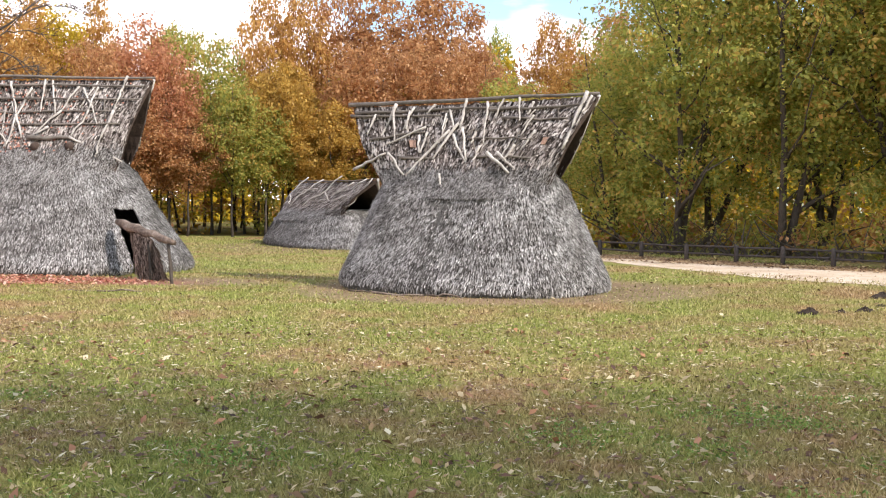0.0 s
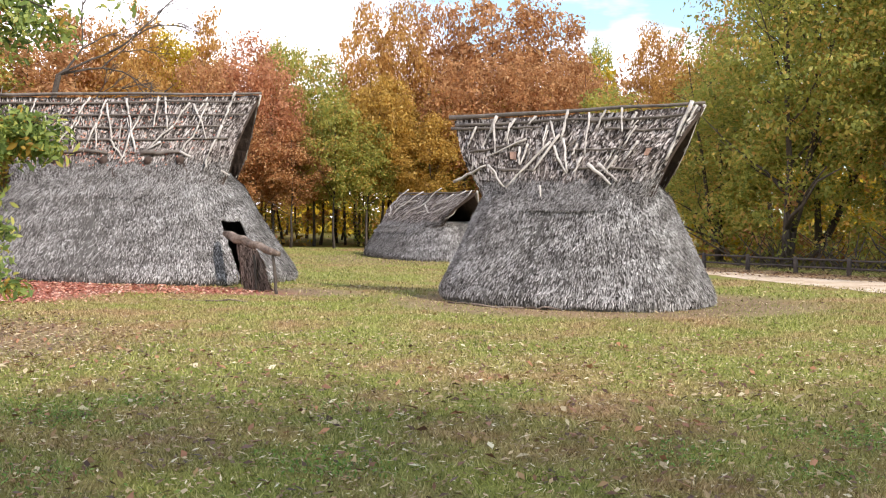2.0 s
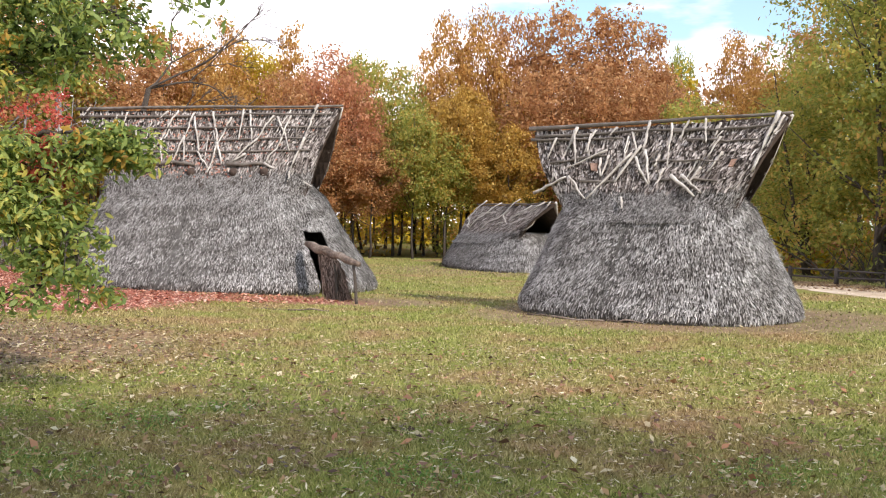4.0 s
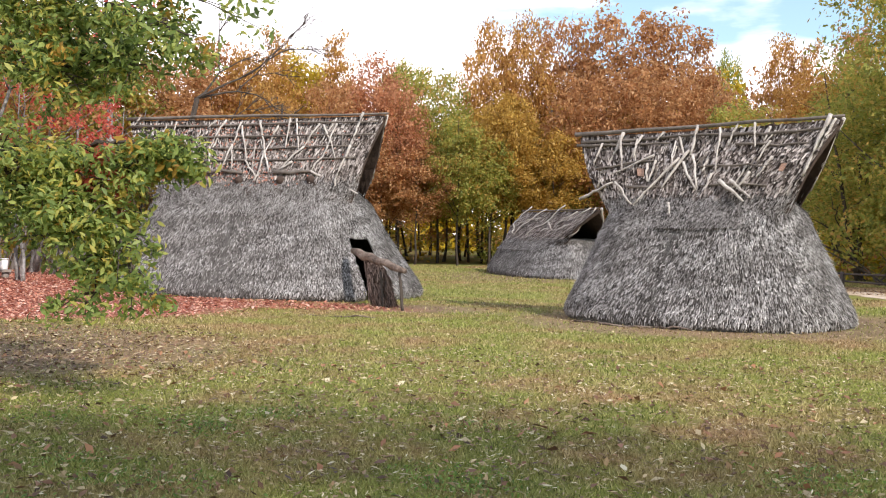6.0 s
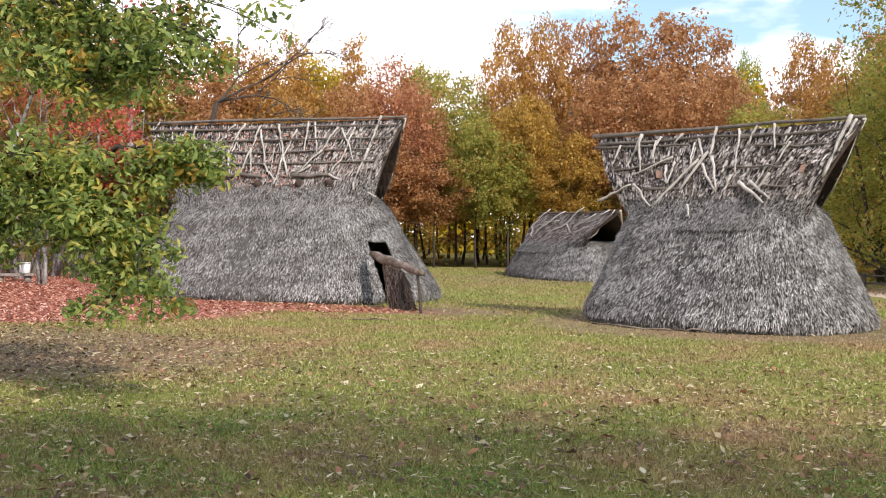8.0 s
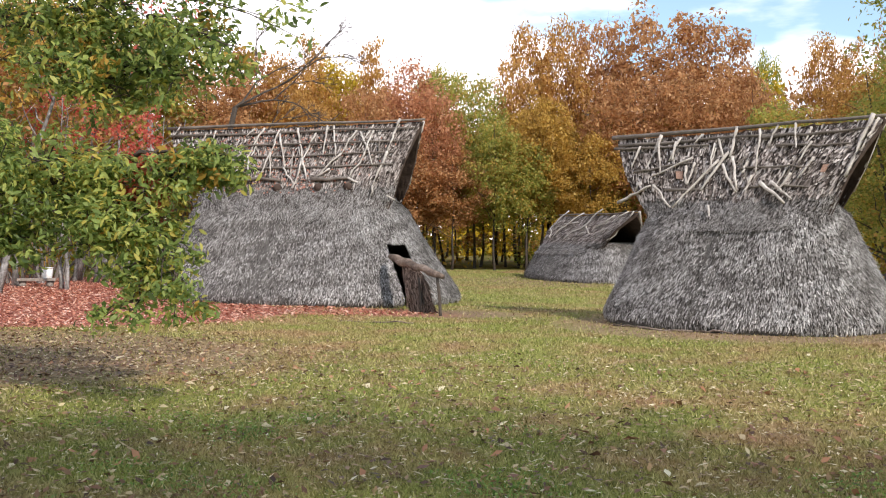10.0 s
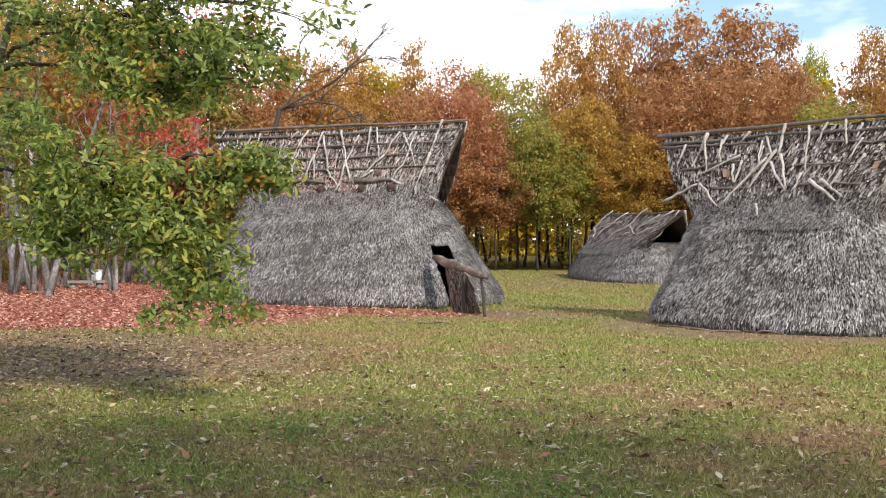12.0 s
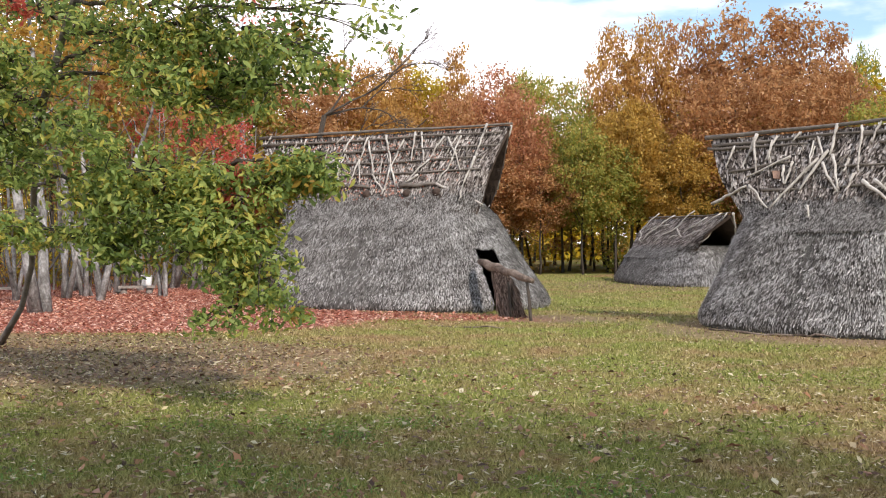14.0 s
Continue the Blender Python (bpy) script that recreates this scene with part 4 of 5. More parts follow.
# ---- rail fence along the wood ----
def build_fence():
    ob = thing("fence", "low dark wooden rail fence before the trees", "fence", 0, 0, 0.0)
    rng = np.random.default_rng(2)
    line = [(1.5, 37.8), (5.45, 32.9), (8.9, 28.75), (12.0, 25.5), (17.5, 20.4), (26.0, 13.0)]
    posts = []
    for (x0, y0), (x1, y1) in zip(line, line[1:]):
        n = max(2, round(math.hypot(x1 - x0, y1 - y0) / 1.75))
        posts += [(x0 + (x1 - x0) * k / n, y0 + (y1 - y0) * k / n) for k in range(n)]
    for x, y in posts:
        z = float(gz(x, y))
        top = z + 0.52 + rng.normal(0, 0.015)
        part("post", mesh_of("post", *tube_data([(x, y, z - 0.1), (x, y, z + 0.3), (x + rng.normal(0, 0.012), y, top - 0.03), (x, y, top)], [0.075, 0.073, 0.07, 0.05], 8), FENCE_WOOD, True), ob)
    for (x0, y0), (x1, y1) in zip(posts, posts[1:]):
        for hgt in (0.22, 0.45):
            a, b = (x0, y0, float(gz(x0, y0)) + hgt), (x1, y1, float(gz(x1, y1)) + hgt + rng.normal(0, 0.015))
            part("rail", mesh_of("rail", *tube_data([a, b], [0.032, 0.03], 7), FENCE_WOOD, True), ob)


build_fence()


# ---- the spreading tree on the near side, with mixed green, yellow and red leaves ----
STEM = plain_material("grey_brown_bark", [(0.3, (0.09, 0.078, 0.068)), (0.7, (0.27, 0.24, 0.21))], 5.0, (1, 1, 0.3), 0.95, 0.6, 30)


def build_near_tree():
    rng = np.random.default_rng(31)
    root = thing("tree", "spreading tree with green, yellow and red leaves on drooping boughs", "tree", 0, 0, 0.0)
    stem = [Vector(p) for p in ((-13.17, 12.62, 0.08), (-12.27, 12.17, 0.73), (-11.20, 11.29, 1.45), (-10.20, 10.30, 2.35), (-9.60, 9.70, 3.05), (-9.14, 9.36, 3.57), (-8.83, 9.18, 3.84), (-8.54, 9.06, 4.31), (-8.23, 8.93, 4.76), (-7.89, 8.70, 5.41))]
    part("trunk", mesh_of("trunk", *tube_data(stem, [0.062, 0.046, 0.044, 0.046, 0.046, 0.052, 0.048, 0.042, 0.034, 0.02], 9), STEM, True), root)
    # start, middle and tip of each bough, the share of it that is bare, and how widely its sprays spread
    boughs = [((-8.84, 9.18, 3.80), (-7.47, 9.04, 3.75), (-6.16, 9.26, 3.59), 0.45, 1),
              ((-8.81, 9.19, 3.91), (-7.92, 9.10, 4.15), (-6.76, 9.20, 4.20), 0.4, 1),
              ((-8.53, 9.05, 4.34), (-7.62, 9.04, 4.31), (-6.18, 9.30, 4.38), 0.35, 1),
              ((-8.54, 9.06, 4.31), (-7.01, 9.28, 4.20), (-5.54, 9.32, 3.94), 0.45, 0.8),
              ((-8.25, 8.93, 4.66), (-6.80, 9.09, 4.51), (-4.93, 9.41, 4.40), 0.3, 1),
              ((-8.23, 8.93, 4.76), (-6.85, 8.95, 4.86), (-5.29, 9.14, 4.69), 0.2, 1),
              ((-7.46, 9.03, 3.82), (-6.47, 9.28, 3.67), (-5.63, 9.24, 3.52), 0.3, 0.7),
              ((-6.87, 9.08, 3.92), (-6.51, 9.03, 3.57), (-6.38, 8.94, 3.20), 0.35, 0.8),
              ((-6.20, 9.33, 4.24), (-5.58, 9.27, 4.04), (-5.12, 9.24, 3.77), 0.2, 0.9),
              ((-7.53, 9.13, 4.24), (-6.87, 9.19, 3.94), (-6.88, 8.88, 3.63), 0.45, 0.8),
              ((-8.48, 9.07, 4.44), (-8.60, 8.65, 4.56), (-8.83, 8.13, 4.52), 0.3, 1),
              ((-8.83, 9.18, 3.84), (-8.82, 8.61, 3.91), (-8.83, 7.98, 4.05), 0.3, 1),
              ((-9.26, 9.43, 3.37), (-9.00, 8.80, 3.55), (-8.95, 8.24, 3.72), 0.2, 1),
              ((-9.53, 9.63, 3.11), (-9.08, 8.79, 3.15), (-8.90, 8.11, 3.16), 0.15, 1),
              ((-9.36, 9.49, 3.24), (-8.20, 8.80, 3.14), (-7.25, 8.61, 2.72), 0.2, 0.75),
              ((-9.77, 9.86, 2.77), (-9.11, 8.81, 2.74), (-8.96, 8.12, 2.62), 0.2, 0.9),
              ((-9.92, 10.01, 2.56), (-7.93, 9.10, 2.61), (-6.63, 8.85, 2.48), 0.35, 0.9),
              ((-7.93, 9.10, 2.63), (-6.69, 9.04, 2.62), (-5.78, 9.06, 2.48), 0.15, 0.8),
              ((-7.88, 9.14, 2.56), (-6.23, 9.13, 2.45), (-5.52, 8.98, 2.43), 0.25, 0.7),
              ((-6.63, 8.85, 2.45), (-5.82, 8.94, 2.03), (-5.51, 8.75, 1.03), 0.1, 0.58),
              ((-6.63, 8.85, 2.42), (-5.97, 8.85, 1.66), (-5.88, 8.50, 0.89), 0.2, 0.55),
              ((-6.59, 8.89, 2.32), (-5.92, 8.88, 1.85), (-5.62, 8.82, 1.36), 0.15, 0.8),
              ((-7.76, 8.99, 2.52), (-6.95, 8.77, 2.01), (-6.46, 8.76, 1.66), 0.2, 0.9),
              ((-10.62, 10.75, 2.04), (-8.66, 9.16, 1.94), (-7.58, 8.78, 1.78), 0.4, 0.7),
              ((-10.48, 10.60, 2.16), (-9.05, 8.93, 2.03), (-8.71, 8.42, 1.89), 0.5, 0.5),
              ((-7.93, 9.10, 2.56), (-7.52, 8.95, 2.08), (-7.38, 8.68, 1.63), 0.3, 0.7),
              ((-7.28, 8.99, 2.50), (-6.64, 8.87, 2.04), (-6.18, 8.83, 1.72), 0.2, 1),
              ((-6.27, 9.09, 2.61), (-5.53, 9.07, 2.68), (-5.25, 9.00, 2.60), 0.55, 0.4),
              ((-5.70, 9.10, 2.47), (-5.23, 9.02, 2.58), (-5.08, 9.00, 2.42), 0.3, 0.45),
              ((-7.44, 8.99, 2.51), (-6.70, 8.94, 2.30), (-5.92, 8.99, 2.13), 0.2, 0.8),
              ((-8.39, 9.24, 2.51), (-7.99, 9.07, 2.29), (-7.29, 9.01, 2.17), 0.3, 0.8)]
    centres, spread, twigs = [], [], []
    for a, b, c, bare, wide in boughs:
        a, b, c = Vector(a), Vector(b), Vector(c)
        n = 13
        pts = []
        for i in range(n):
            f = i / (n - 1)
            p = a * (1 - f) ** 2 + (b * 2 - (a + c) * 0.5) * 2 * f * (1 - f) + c * f * f
            pts.append(p + Vector(rng.normal(0, 0.03, 3)) * (i > 0))
        part("bough", mesh_of("bough", *tube_data(pts, [0.030 - 0.0021 * i for i in range(n)], 6), BARK, True), root)
        for i in range(max(1, round(bare * (n - 1))), n):
            for k in range(2 + i % 2):
                q = pts[i] + Vector((rng.normal(0, 0.26), rng.normal(0, 0.30), rng.normal(-0.05, 0.15))) * wide
                twigs.append(tube_data([pts[i - 1], (pts[i - 1] + q) / 2 + Vector((0, 0, 0.05)), q], [0.010, 0.007, 0.004], 4))
                centres.append(list(q))
                spread.append(wide)
    tagged(part("twig_growth", mesh_of("twig_growth", *joined(twigs), BARK), root), kind="stuff")
    c, w = np.array(centres), np.array(spread)
    spots = np.array([(-6.05, 9.02, 2.29), (-6.00, 9.06, 2.15), (-6.37, 9.23, 2.95), (-6.05, 9.21, 2.81), (-8.67, 8.47, 4.46), (-6.29, 9.28, 2.92)])
    close = np.min(np.linalg.norm(c[:, None] - spots[None], axis=2), axis=1) < 0.27
    red = np.nonzero(close)[0]
    rest = np.nonzero(~close)[0]
    part("crown", leaf_cloud(rng, c[rest], rng.uniform(0.17, 0.34, len(rest)) * (0.5 + 0.5 * w[rest]), 40, 0.047, LEAF["mixed"], "crown", 0.75, 6), root)
    pick = rng.permutation(rest)[: len(rest) // 22]
    gold = c[pick] + rng.normal(0, 0.06, (len(pick), 3))
    part("yellow_leaves", leaf_cloud(rng, gold, rng.uniform(0.16, 0.28, len(gold)), 24, 0.05, LEAF["gold"], "yellow_leaves", 0.7, 6), root, "turning golden leaves")
    part("red_leaves", leaf_cloud(rng, c[red], rng.uniform(0.14, 0.24, len(red)), 24, 0.05, LEAF["scarlet"], "red_leaves", 0.7, 6), root, "bright scarlet leaves")


build_near_tree()


# ---- pale-barked trees round the resting place ----
def build_pale_trees():
    rng = np.random.default_rng(17)
    spots = [(-22.6, 22.5), (-18.3, 19.1), (-21.8, 23.9), (-22.3, 25.1), (-20.2, 23.4), (-22.6, 26.8), (-22.7, 28.6), (-22.8, 30.4), (-21.3, 29.8), (-22.4, 20.0), (-25.9, 22.3), (-25.0, 27.5), (-28.0, 25.5)]
    for i, (x, y) in enumerate(spots):
        t = make_tree("tree", 300 + i, 9.5 + rng.random() * 2.5, 2.3, 4.0, ("olive", "gold", "rust")[i % 3], "pale grey-barked tree standing in fallen red leaves", 0.10 + 0.06 * rng.random() if i != 1 else 0.21,
                      46, 36, 0.10, 2 if i % 3 else 3, PALE_BARK, 12)
        tagged(t, group="pale trees")
        t.matrix_basis = pose(x, y, float(gz(x, y)) - 0.05)


build_pale_trees()


def build_thicket():
    """Tangle of bare stems in the shade behind the pale trees."""
    rng = np.random.default_rng(44)
    pieces = []
    for i in range(620):
        x, y = rng.uniform(-40, -22), rng.uniform(24, 44)
        if y < 27 + (x + 22) * -0.1:
            continue
        z = float(gz(x, y))
        hgt = rng.uniform(1.5, 5.5)
        p = crooked(rng, (x, y, z - 0.1), (x + rng.normal(0, 0.8), y + rng.normal(0, 0.8), z + hgt), 4, 0.12)
        r = rng.uniform(0.012, 0.05)
        pieces.append(tube_data(p, [r, r * 0.8, r * 0.6, r * 0.35], 4))
    tagged(new("thicket", mesh_of("thicket", *joined(pieces), STEM)), "dark tangle of bare stems in the wood", "thicket", kind="stuff")


build_thicket()


def build_fence_thicket():
    """Dead stems and low boughs in the dark under the trees along the fence."""
    rng = np.random.default_rng(46)
    pieces = []
    for i in range(240):
        f = rng.random()
        x, y = 5.6 + 12 * f + abs(rng.normal(0, 1.3)) + 0.5, 33.4 - 11.6 * f + abs(rng.normal(0, 1.2)) + 0.4
        z = float(gz(x, y))
        p = crooked(rng, (x, y, z - 0.05), (x + rng.normal(0, 0.9), y + rng.normal(0, 0.6), z + rng.uniform(0.4, 1.4)), 4, 0.10)
        r = rng.uniform(0.012, 0.045)
        pieces.append(tube_data(p, [r, r * 0.8, r * 0.6, r * 0.35], 4))
    tagged(new("thicket", mesh_of("thicket", *joined(pieces), BARK)), "dark dead stems and brush behind the rail fence", "thicket", kind="stuff")


build_fence_thicket()
for i, (x, y, hh, rr) in enumerate([(-20.0, 26.0, 7.4, 1.45), (-18.2, 27.4, 6.4, 1.2)]):
    red_tree = make_tree("tree", 77 + 5 * i, hh, rr, hh * 0.56, "scarlet", "small maple in scarlet leaf with grey twigs", 0.09, 34, 24, 0.07, 2, PALE_BARK, 26)
    red_tree.matrix_basis = pose(x, y, float(gz(x, y)) - 0.05)
    tagged(red_tree, group="scarlet maples")
red_tall = make_tree("tree", 78, 12.0, 2.8, 6.5, "scarlet", "tall thin-leaved tree with scattered scarlet leaves", 0.16, 46, 18, 0.09, 2, PALE_BARK, 20)
red_tall.matrix_basis = pose(-20.0, 31.0, float(gz(-20.0, 31.0)) - 0.05)


def build_bare_tree():
    """A leaning grey tree whose leafless limbs reach over the long roof."""
    rng = np.random.default_rng(55)
    x, y = -18.3, 32.4
    root = thing("tree", "leafless grey tree with fine branching twigs", "tree", x, y, float(gz(x, y)) - 0.05)
    pieces = []

    def grow(p, d, ln, r, depth):
        q = p + d * ln
        pieces.append(tube_data(crooked(rng, p, q, 4, ln * 0.035), [r, r * 0.9, r * 0.8, r * 0.68], 5))
        if depth == 0:
            return
        for k in range(2 + (depth < 4)):
            nd = (d + Vector(rng.normal(0, 0.36, 3)) + Vector((0.06, 0.03, 0.02))).normalized()
            grow(q, nd, ln * rng.uniform(0.60, 0.82), r * 0.68, depth - 1)
    stem = [Vector((0, 0, -0.1)), Vector((0.2, 0.1, 2.0)), Vector((0.4, 0.2, 4.6)), Vector((0.8, 0.4, 6.7))]
    pieces.append(tube_data(stem, [0.16, 0.14, 0.12, 0.10], 7))
    for start, d, ln in ((stem[3], (0.86, 0.4, 0.5), 1.75), (stem[3], (0.9, 0.4, 0.22), 1.5), (stem[3], (0.55, 0.3, 0.8), 1.3), (stem[2], (0.8, 0.3, 0.6), 1.4)):
        grow(start, Vector(d).normalized(), ln, 0.05, 5)
    part("trunk", mesh_of("trunk", *joined(pieces), BARK), root)


build_bare_tree()

# trees behind the walk, whose thin shade lies over the near lawn
shade_kind = make_tree("tree", 140, 12.0, 3.6, 5.0, "green", "leafy green tree shading the lawn", 0.18, 130, 34, 0.115, 1, None, 12, 4)
for i, (x, y) in enumerate([(-1.5, -3.4), (3.2, -2.4), (7.4, -1.8), (11.6, -2.2), (16.2, -1.4), (-7.0, -4.6), (20.5, -2.6)]):
    ob = shade_kind if i == 0 else copy_thing(shade_kind, pose(0, 0, 0))
    ob.matrix_basis = pose(x, y, float(gz(x, y)), 0, 0, 50 * i) @ Matrix.Diagonal((1.15, 1.15, 1.17, 1))
    tagged(ob, group="trees shading the lawn")


# ---- bench, bin, molehills, sticks ----
def build_bench(x, y, rz):
    ob = thing("bench", "plain grey wooden bench on red fallen leaves", "bench", x, y, None, rz, "benches")
    v, f = box_data((0, 0, 0.25), (1.2, 0.38, 0.08))
    part("seat", mesh_of("seat", v, f, BENCH_WOOD), ob)
    for sx in (-0.42, 0.42):
        part("leg", mesh_of("leg", *tube_data([(sx, 0, -0.05), (sx, 0, 0.22)], [0.13, 0.12], 10), BENCH_WOOD, True), ob)


build_bench(-21.6, 26.8, 39)
build_bench(-25.3, 24.7, 42)


def build_bin(x, y, base):
    ob = thing("bucket", "small round white bucket standing on a bench", "bucket", x, y, float(gz(x, y)) + base, 0)
    part("body", mesh_of("body", *tube_data([(0, 0, 0.0), (0, 0, 0.02), (0, 0, 0.34)], [0.14, 0.15, 0.175], 20), WHITE_PAINT, True), ob)
    part("rim", mesh_of("rim", *tube_data([(0, 0, 0.33), (0, 0, 0.36)], [0.19, 0.19], 20), WHITE_PAINT, True), ob)


build_bin(-21.34, 27.01, 0.29)


def build_molehill(x, y, r, h, seed):
    rng = np.random.default_rng(seed)
    verts, faces, nth = [], [], 18
    for k in range(7):
        f = k / 6
        for i in range(nth):
            a = 2 * math.pi * i / nth
            rr = r * (1 - f) * (1 + rng.normal(0, 0.14))
            verts.append((rr * math.cos(a), rr * 0.75 * math.sin(a), h * f ** 0.7 + rng.normal(0, 0.012) - 0.02))
    for k in range(6):
        for i in range(nth):
            j = (i + 1) % nth
            faces.append((k * nth + i, k * nth + j, (k + 1) * nth + j, (k + 1) * nth + i))
    ob = new("molehill", mesh_of("molehill", verts, faces, SOIL))
    ob.matrix_basis = pose(x, y, float(gz(x, y)))
    tagged(ob, "small heap of dark loose soil on the lawn", "molehill", "molehills")


for i, (x, y, r, h) in enumerate([(5.88, 15.1, 0.20, 0.13), (6.5, 15.35, 0.15, 0.07), (6.95, 15.5, 0.17, 0.10), (8.26, 17.7, 0.26, 0.14), (7.6, 16.3, 0.14, 0.05), (6.6, 11.8, 0.2, 0.04)]):
    build_molehill(x, y, r, h, 60 + i)

srng = np.random.default_rng(90)
for x0, y0, x1, y1, r in [(-6.75, 18.5, -5.9, 18.55, 0.022), (-7.6, 18.75, -6.8, 18.6, 0.016), (-1.35, 18.55, -0.35, 17.95, 0.03), (-0.3, 18.1, 0.35, 17.65, 0.024), (-1.9, 19.1, -1.3, 18.65, 0.02), (-10.9, 20.6, -10.0, 20.7, 0.015)]:
    q = crooked(srng, (x0, y0, float(gz(x0, y0)) + r), (x1, y1, float(gz(x1, y1)) + r), 7, 0.015)
    tagged(new("fallen_stick", mesh_of("fallen_stick", *tube_data(q, [r * (1 - 0.07 * i) for i in range(7)], 6), LOG, True)), "dry fallen stick lying on the grass", "stick", "fallen sticks")


# ---- fallen leaves and grass ----
def scatter(rng, n, box, keep):
    x, y = rng.uniform(box[0], box[1], n), rng.uniform(box[2], box[3], n)
    ok = keep(x, y)
    return x[ok], y[ok]


def fallen(rng, x, y, size, mat, name, label, curl=0.35):
    n = len(x)
    P = np.stack([x, y, gz(x, y) + rng.uniform(0.012, 0.035, n)], -1)
    a = rng.uniform(0, 2 * math.pi, n)
    s = (size * rng.uniform(0.55, 1.35, n))[:, None]
    A = np.stack([np.cos(a), np.sin(a), rng.normal(0, 0.3, n)], -1)
    B = np.stack([-np.sin(a), np.cos(a), rng.normal(0, 0.3, n)], -1)
    up = np.array([0, 0, 1.0]) * s * curl
    q = np.stack([P - A * s, P + B * s * 0.5 + up * rng.random((n, 1)), P + A * s + up * 0.4, P - B * s * 0.5 + up * rng.random((n, 1))], 1)
    q[:, :, 2] = np.maximum(q[:, :, 2], (gz(q[:, :, 0], q[:, :, 1]) + 0.006))
    tagged(new(name, fast_mesh(name, q, 4, mat)), label, "leaves", kind="stuff")


DRY_LEAF = leaf_material("dry_leaf", [(0.12, (0.07, 0.035, 0.02)), (0.5, (0.20, 0.10, 0.05)), (0.74, (0.34, 0.22, 0.10)), (0.95, (0.60, 0.50, 0.30))], 0.85, 0.8, 0.15)
PALE_LEAF = leaf_material("pale_fallen_leaf", [(0.1, (0.30, 0.22, 0.12)), (0.5, (0.48, 0.39, 0.23)), (0.9, (0.68, 0.61, 0.42))], 0.85, 0.8, 0.15)
BROWN_LEAF = leaf_material("brown_fallen_leaf", [(0.1, (0.10, 0.05, 0.03)), (0.5, (0.24, 0.11, 0.06)), (0.9, (0.42, 0.20, 0.10))], 0.85, 0.8, 0.15)
RED_LEAF = leaf_material("red_fallen_leaf", [(0.12, (0.22, 0.065, 0.045)), (0.45, (0.49, 0.185, 0.115)), (0.7, (0.62, 0.32, 0.21)), (0.9, (0.74, 0.50, 0.40))], 0.85, 0.8, 0.15)


def in_view(x, y, near=3.6):
    az = np.degrees(np.arctan2(x, y))
    return (np.hypot(x, y) > near) & (az > -50) & (az < 30)


def inside(x, y, patches, slack=0.0, rng=None):
    hit = np.zeros(len(x), bool)
    for cx, cy, rx, ry, _ in patches:
        r = np.hypot((x - cx) / rx, (y - cy) / ry)
        hit |= r < 1 + (rng.normal(0, slack, len(x)) if rng is not None else 0)
    return hit


grng = np.random.default_rng(70)
x, y = scatter(grng, 34000, (-14, 9, 3, 24), lambda x, y: in_view(x, y) & (grng.random(len(x)) < np.clip(1.25 - 0.075 * y, 0.18, 1.0) - 0.1 * (x > 3)))
fallen(grng, x, y, 0.036, DRY_LEAF, "fallen_leaves", "dry brown and straw-coloured leaves scattered on the lawn")
x, y = scatter(grng, 420, (-9, 6, 4.5, 15), in_view)
fallen(grng, x, y, 0.046, PALE_LEAF, "pale_leaves", "larger curled straw-pale leaves lying on the lawn", 0.5)
x, y = scatter(grng, 900, (-9, 7, 4.5, 13), in_view)
fallen(grng, x, y, 0.046, BROWN_LEAF, "brown_leaves", "larger curled reddish brown leaves lying on the lawn", 0.5)
x, y = scatter(grng, 9000, (-17, -5, 8, 16), lambda x, y: in_view(x, y) & inside(x, y, SOIL_PATCHES[2:3], 0.2, grng))
fallen(grng, x, y, 0.042, DRY_LEAF, "soil_leaves", "brown leaves lying on bare soil under the tree")
x, y = scatter(grng, 75000, (-28, -6, 14, 33), lambda x, y: in_view(x, y) & inside(x, y, LITTER_PATCHES, 0.06, grng))
fallen(grng, x, y, 0.046, RED_LEAF, "red_leaf_litter", "thick carpet of fallen red leaves under trees")


def straw(rng, x, y, length, width, mat, name, label):
    """Small dry stalks and leaf stems lying every way."""
    n = len(x)
    P = np.stack([x, y, gz(x, y) + rng.uniform(0.012, 0.04, n)], -1)
    a = rng.uniform(0, 2 * math.pi, n)
    ln = (length * rng.uniform(0.3, 1.5, n))[:, None]
    A = np.stack([np.cos(a), np.sin(a), rng.normal(0, 0.18, n)], -1) * ln
    B = np.stack([-np.sin(a), np.cos(a), rng.normal(0, 0.4, n)], -1) * (width * rng.uniform(0.5, 1.5, n))[:, None]
    q = np.stack([P - A, P + B, P + A, P - B], 1)
    q[:, :, 2] = np.maximum(q[:, :, 2], gz(q[:, :, 0], q[:, :, 1]) + 0.008)
    tagged(new(name, fast_mesh(name, q, 4, mat)), label, "straw", kind="stuff")


STRAW = leaf_material("dry_straw", [(0.1, (0.16, 0.09, 0.045)), (0.45, (0.34, 0.24, 0.13)), (0.75, (0.52, 0.42, 0.26)), (0.95, (0.74, 0.68, 0.50))], 0.9, 0.8, 0.1)
x, y = scatter(grng, 30000, (-12, 8, 3, 14), in_view)
straw(grng, x, y, 0.035, 0.006, STRAW, "dry_straw", "dry stalks and leaf stems strewn on the lawn")
x, y = scatter(grng, 26000, (-15, 12, 5, 30), in_view)
straw(grng, x, y, 0.016, 0.008, STRAW, "leaf_crumbs", "pale crumbs of dry leaf on the lawn")
x, y = scatter(grng, 30000, (2, 24, 15, 36), lambda x, y: in_view(x, y) & (np.abs((x - 9.6) * 0.653 + (y - 26.0) * 0.757 - 0.8) < 1.3))
fallen(grng, x, y, 0.045, DRY_LEAF, "path_leaves", "brown fallen leaves between the path and the fence")


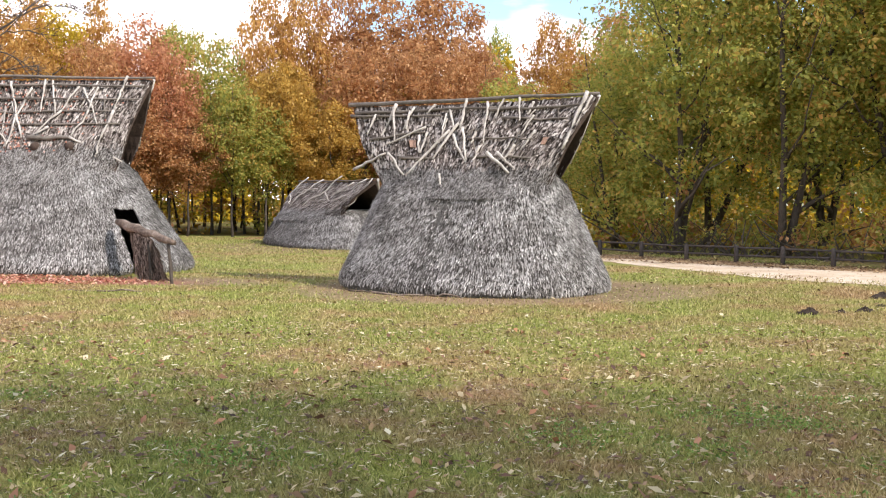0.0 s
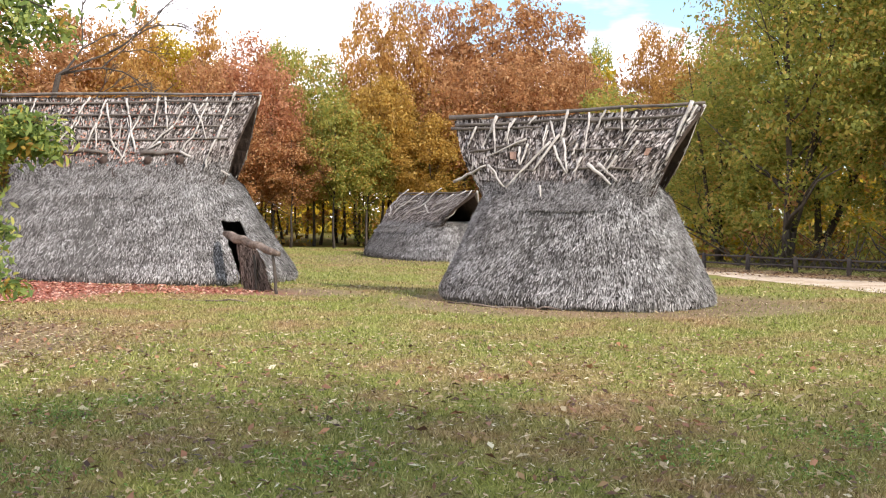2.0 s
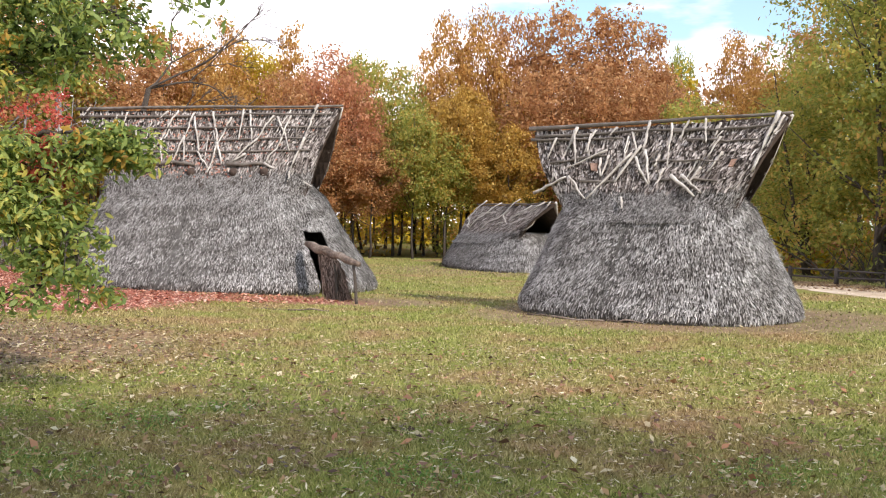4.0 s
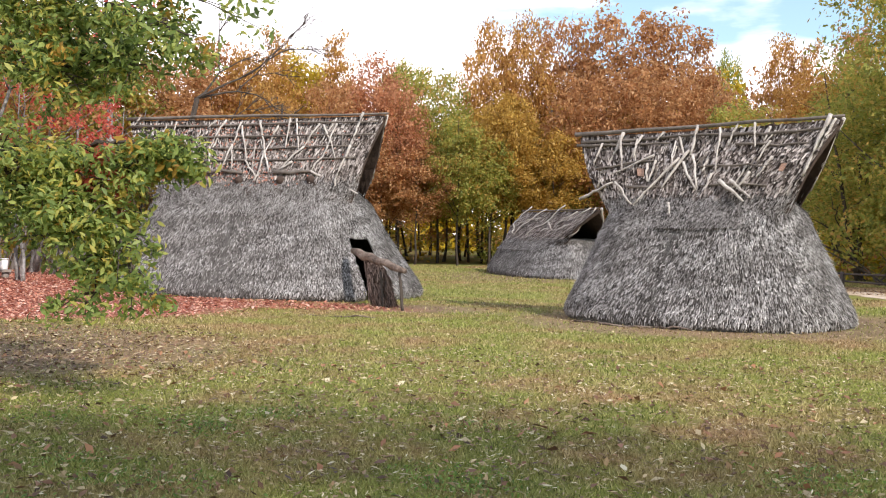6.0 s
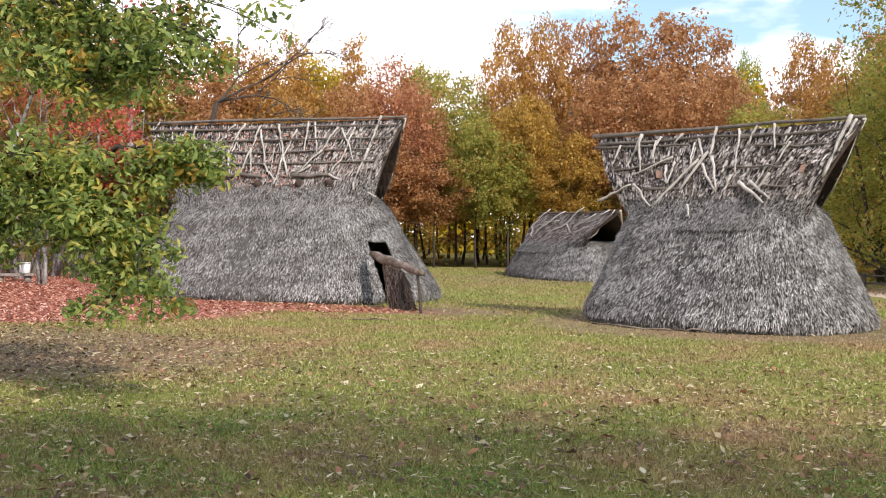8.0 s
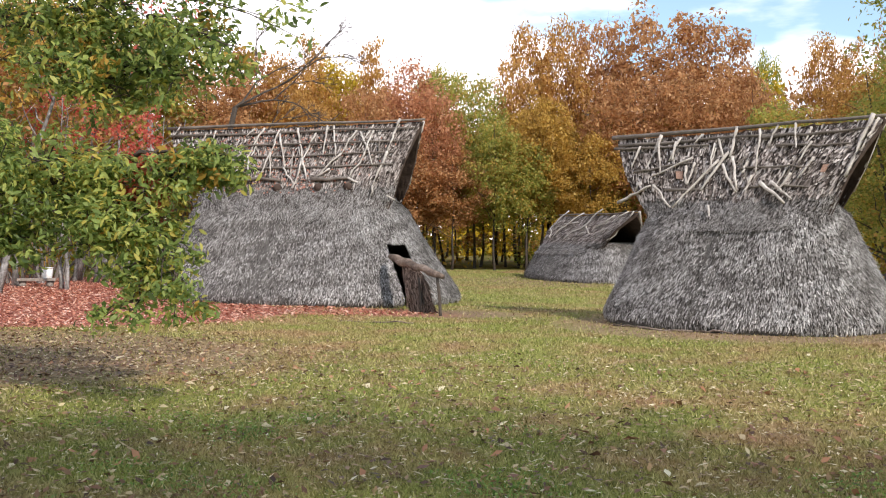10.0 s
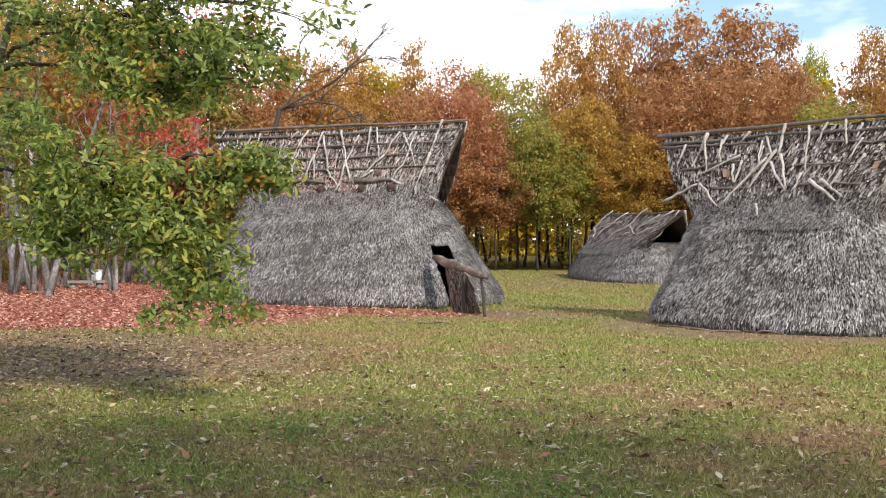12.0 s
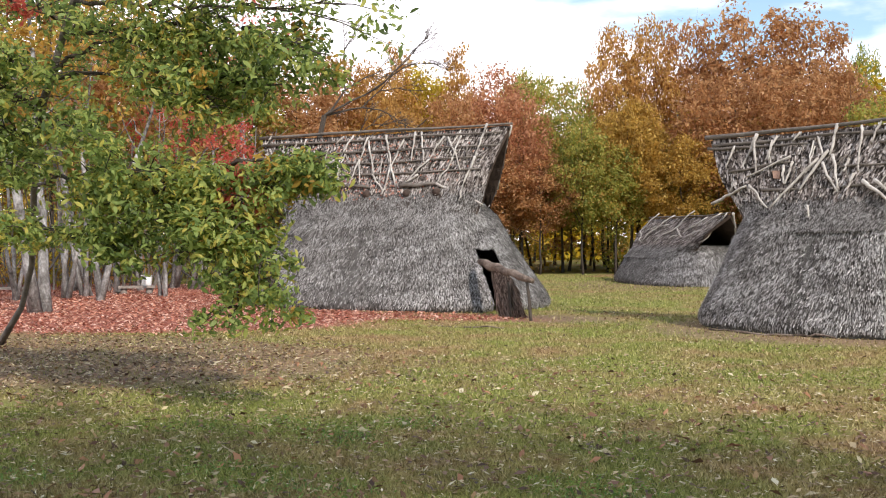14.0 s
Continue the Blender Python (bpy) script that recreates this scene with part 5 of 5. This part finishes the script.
def roof_leaves():
    """Red leaves blown on to the long dwelling's roof and wall."""
    n = 520
    s, t = grng.normal(-0.1, 0.35, n), grng.uniform(0.05, 1.15, n) * hut_a.cover
    ok = np.abs(s) < 0.9
    P = hut_a.roof(s[ok], t[ok], -1, 0.06)
    n = len(P)
    M = np.array(ob_a.matrix_basis)
    P = P @ M[:3, :3].T + M[:3, 3]
    a = grng.uniform(0, 2 * math.pi, n)[:, None]
    A = (np.cos(a) * np.array([[1.0, 0, 0]]) + np.sin(a) * np.array([[0, 0.5, 0.86]])) * 0.035
    B = (-np.sin(a) * np.array([[1.0, 0, 0]]) + np.cos(a) * np.array([[0, 0.5, 0.86]])) * 0.022
    q = np.stack([P - A, P + B, P + A, P - B], 1)
    tagged(new("fallen_leaves", fast_mesh("fallen_leaves", q, 4, RED_LEAF)), "red leaves lying on the thatched roof", "leaves", kind="stuff")


roof_leaves()


def build_hedge():
    """Low growth under the trees along the fence."""
    rng = np.random.default_rng(33)
    for colour, n in (("olive", 150), ("rust", 22)):
        f = rng.random(n)
        x = 4.8 + 16 * f + rng.normal(0, 0.8, n) + 1.6
        y = 35.6 - 17.6 * f ** 0.92 + rng.normal(0, 0.8, n) + 1.8
        z = gz(x, y) + rng.uniform(0.2, 2.6, n)
        me = leaf_cloud(rng, np.stack([x, y, z], -1), rng.uniform(0.4, 0.9, n), 60, 0.085, LEAF[colour], "undergrowth", 0.8)
        tagged(new("undergrowth", me), "%s bushes behind the rail fence" % WORDS[colour], "bushes", kind="stuff")


build_hedge()


def build_grass(name, n, box, hgt, width, seed):
    rng = np.random.default_rng(seed)
    x, y = scatter(rng, n, box, in_view)
    ok = ~inside(x, y, LITTER_PATCHES[:1] + LITTER_PATCHES[2:]) & ~(inside(x, y, SOIL_PATCHES[:3]) & (rng.random(len(x)) < 0.8))
    off = (x - 8.2) * 0.76 + (y - 25.1) * 0.65
    ok &= ~((off > -1.1) & (off < 3.0) & (x > 4.0))
    x, y = x[ok], y[ok]
    k = len(x)
    P = np.stack([x, y, gz(x, y) - 0.004], -1)
    a = rng.uniform(0, 2 * math.pi, k)
    w = (width * rng.uniform(0.6, 1.4, k))[:, None]
    side = np.stack([np.cos(a), np.sin(a), 0 * a], -1) * w
    tip = P + np.stack([rng.normal(0, 0.6, k), rng.normal(0, 0.6, k), np.ones(k)], -1) * (hgt * rng.uniform(0.4, 1.3, k))[:, None]
    tagged(new(name, fast_mesh(name, np.stack([P - side, P + side, tip], 1), 3, GRASS)), "short green and straw-coloured grass blades", "grass", kind="stuff")


def grass_material():
    m, n, l, b = material("grass_blade", 0.8, spec=0.2)
    geo = n.new("ShaderNodeNewGeometry")
    mid, big = noise_tex(n, l, 0.9, 5), noise_tex(n, l, 0.17, 3)
    patch = ramp(n, [(0.445, (0, 0, 0)), (0.615, (1, 1, 1))])
    l.new(math_node(n, l, "ADD", math_node(n, l, "MULTIPLY", mid, 0.55), math_node(n, l, "MULTIPLY", big, 0.45)), patch.inputs["Fac"])
    g = ramp(n, [(0.0, (0.085, 0.10, 0.022)), (0.5, (0.215, 0.243, 0.052)), (0.8, (0.365, 0.375, 0.105)), (1.0, (0.54, 0.47, 0.23))])
    d = ramp(n, [(0.0, (0.12, 0.07, 0.03)), (0.5, (0.32, 0.21, 0.095)), (1.0, (0.54, 0.42, 0.24))])
    l.new(geo.outputs["Random Per Island"], g.inputs["Fac"])
    l.new(geo.outputs["Random Per Island"], d.inputs["Fac"])
    l.new(mix_col(n, l, patch.outputs["Color"], g.outputs["Color"], d.outputs["Color"]), b.inputs["Base Color"])
    return m


GRASS = grass_material()
build_grass("grass", 170000, (-8.5, 4.6, 3.2, 8.5), 0.045, 0.0045, 71)
build_grass("grass", 200000, (-14, 9.5, 8.5, 20), 0.05, 0.0075, 72)
build_grass("grass", 90000, (-16, 12, 20, 48), 0.06, 0.014, 73)


def build_clover():
    """Patches of low broad-leaved green in the near grass."""
    rng = np.random.default_rng(75)
    cx, cy = scatter(rng, 36, (-6, 4.5, 5.2, 8.6), in_view)
    idx = np.repeat(np.arange(len(cx)), 150)
    x, y = cx[idx] + rng.normal(0, 0.22, len(idx)), cy[idx] + rng.normal(0, 0.16, len(idx))
    c = np.stack([x, y, gz(x, y) + rng.uniform(0.018, 0.045, len(x))], -1)
    me = leaf_cloud(rng, c, np.full(len(c), 0.006), 1, 0.015, CLOVER, "clover", 0.2, 6)
    tagged(new("clover", me), "patches of small green clover leaves in the grass", "clover", kind="stuff")


CLOVER = leaf_material("clover_leaf", [(0.2, (0.09, 0.17, 0.035)), (0.5, (0.17, 0.29, 0.06)), (0.85, (0.30, 0.40, 0.10))], 0.7, 1.0, 0.3)
build_clover()
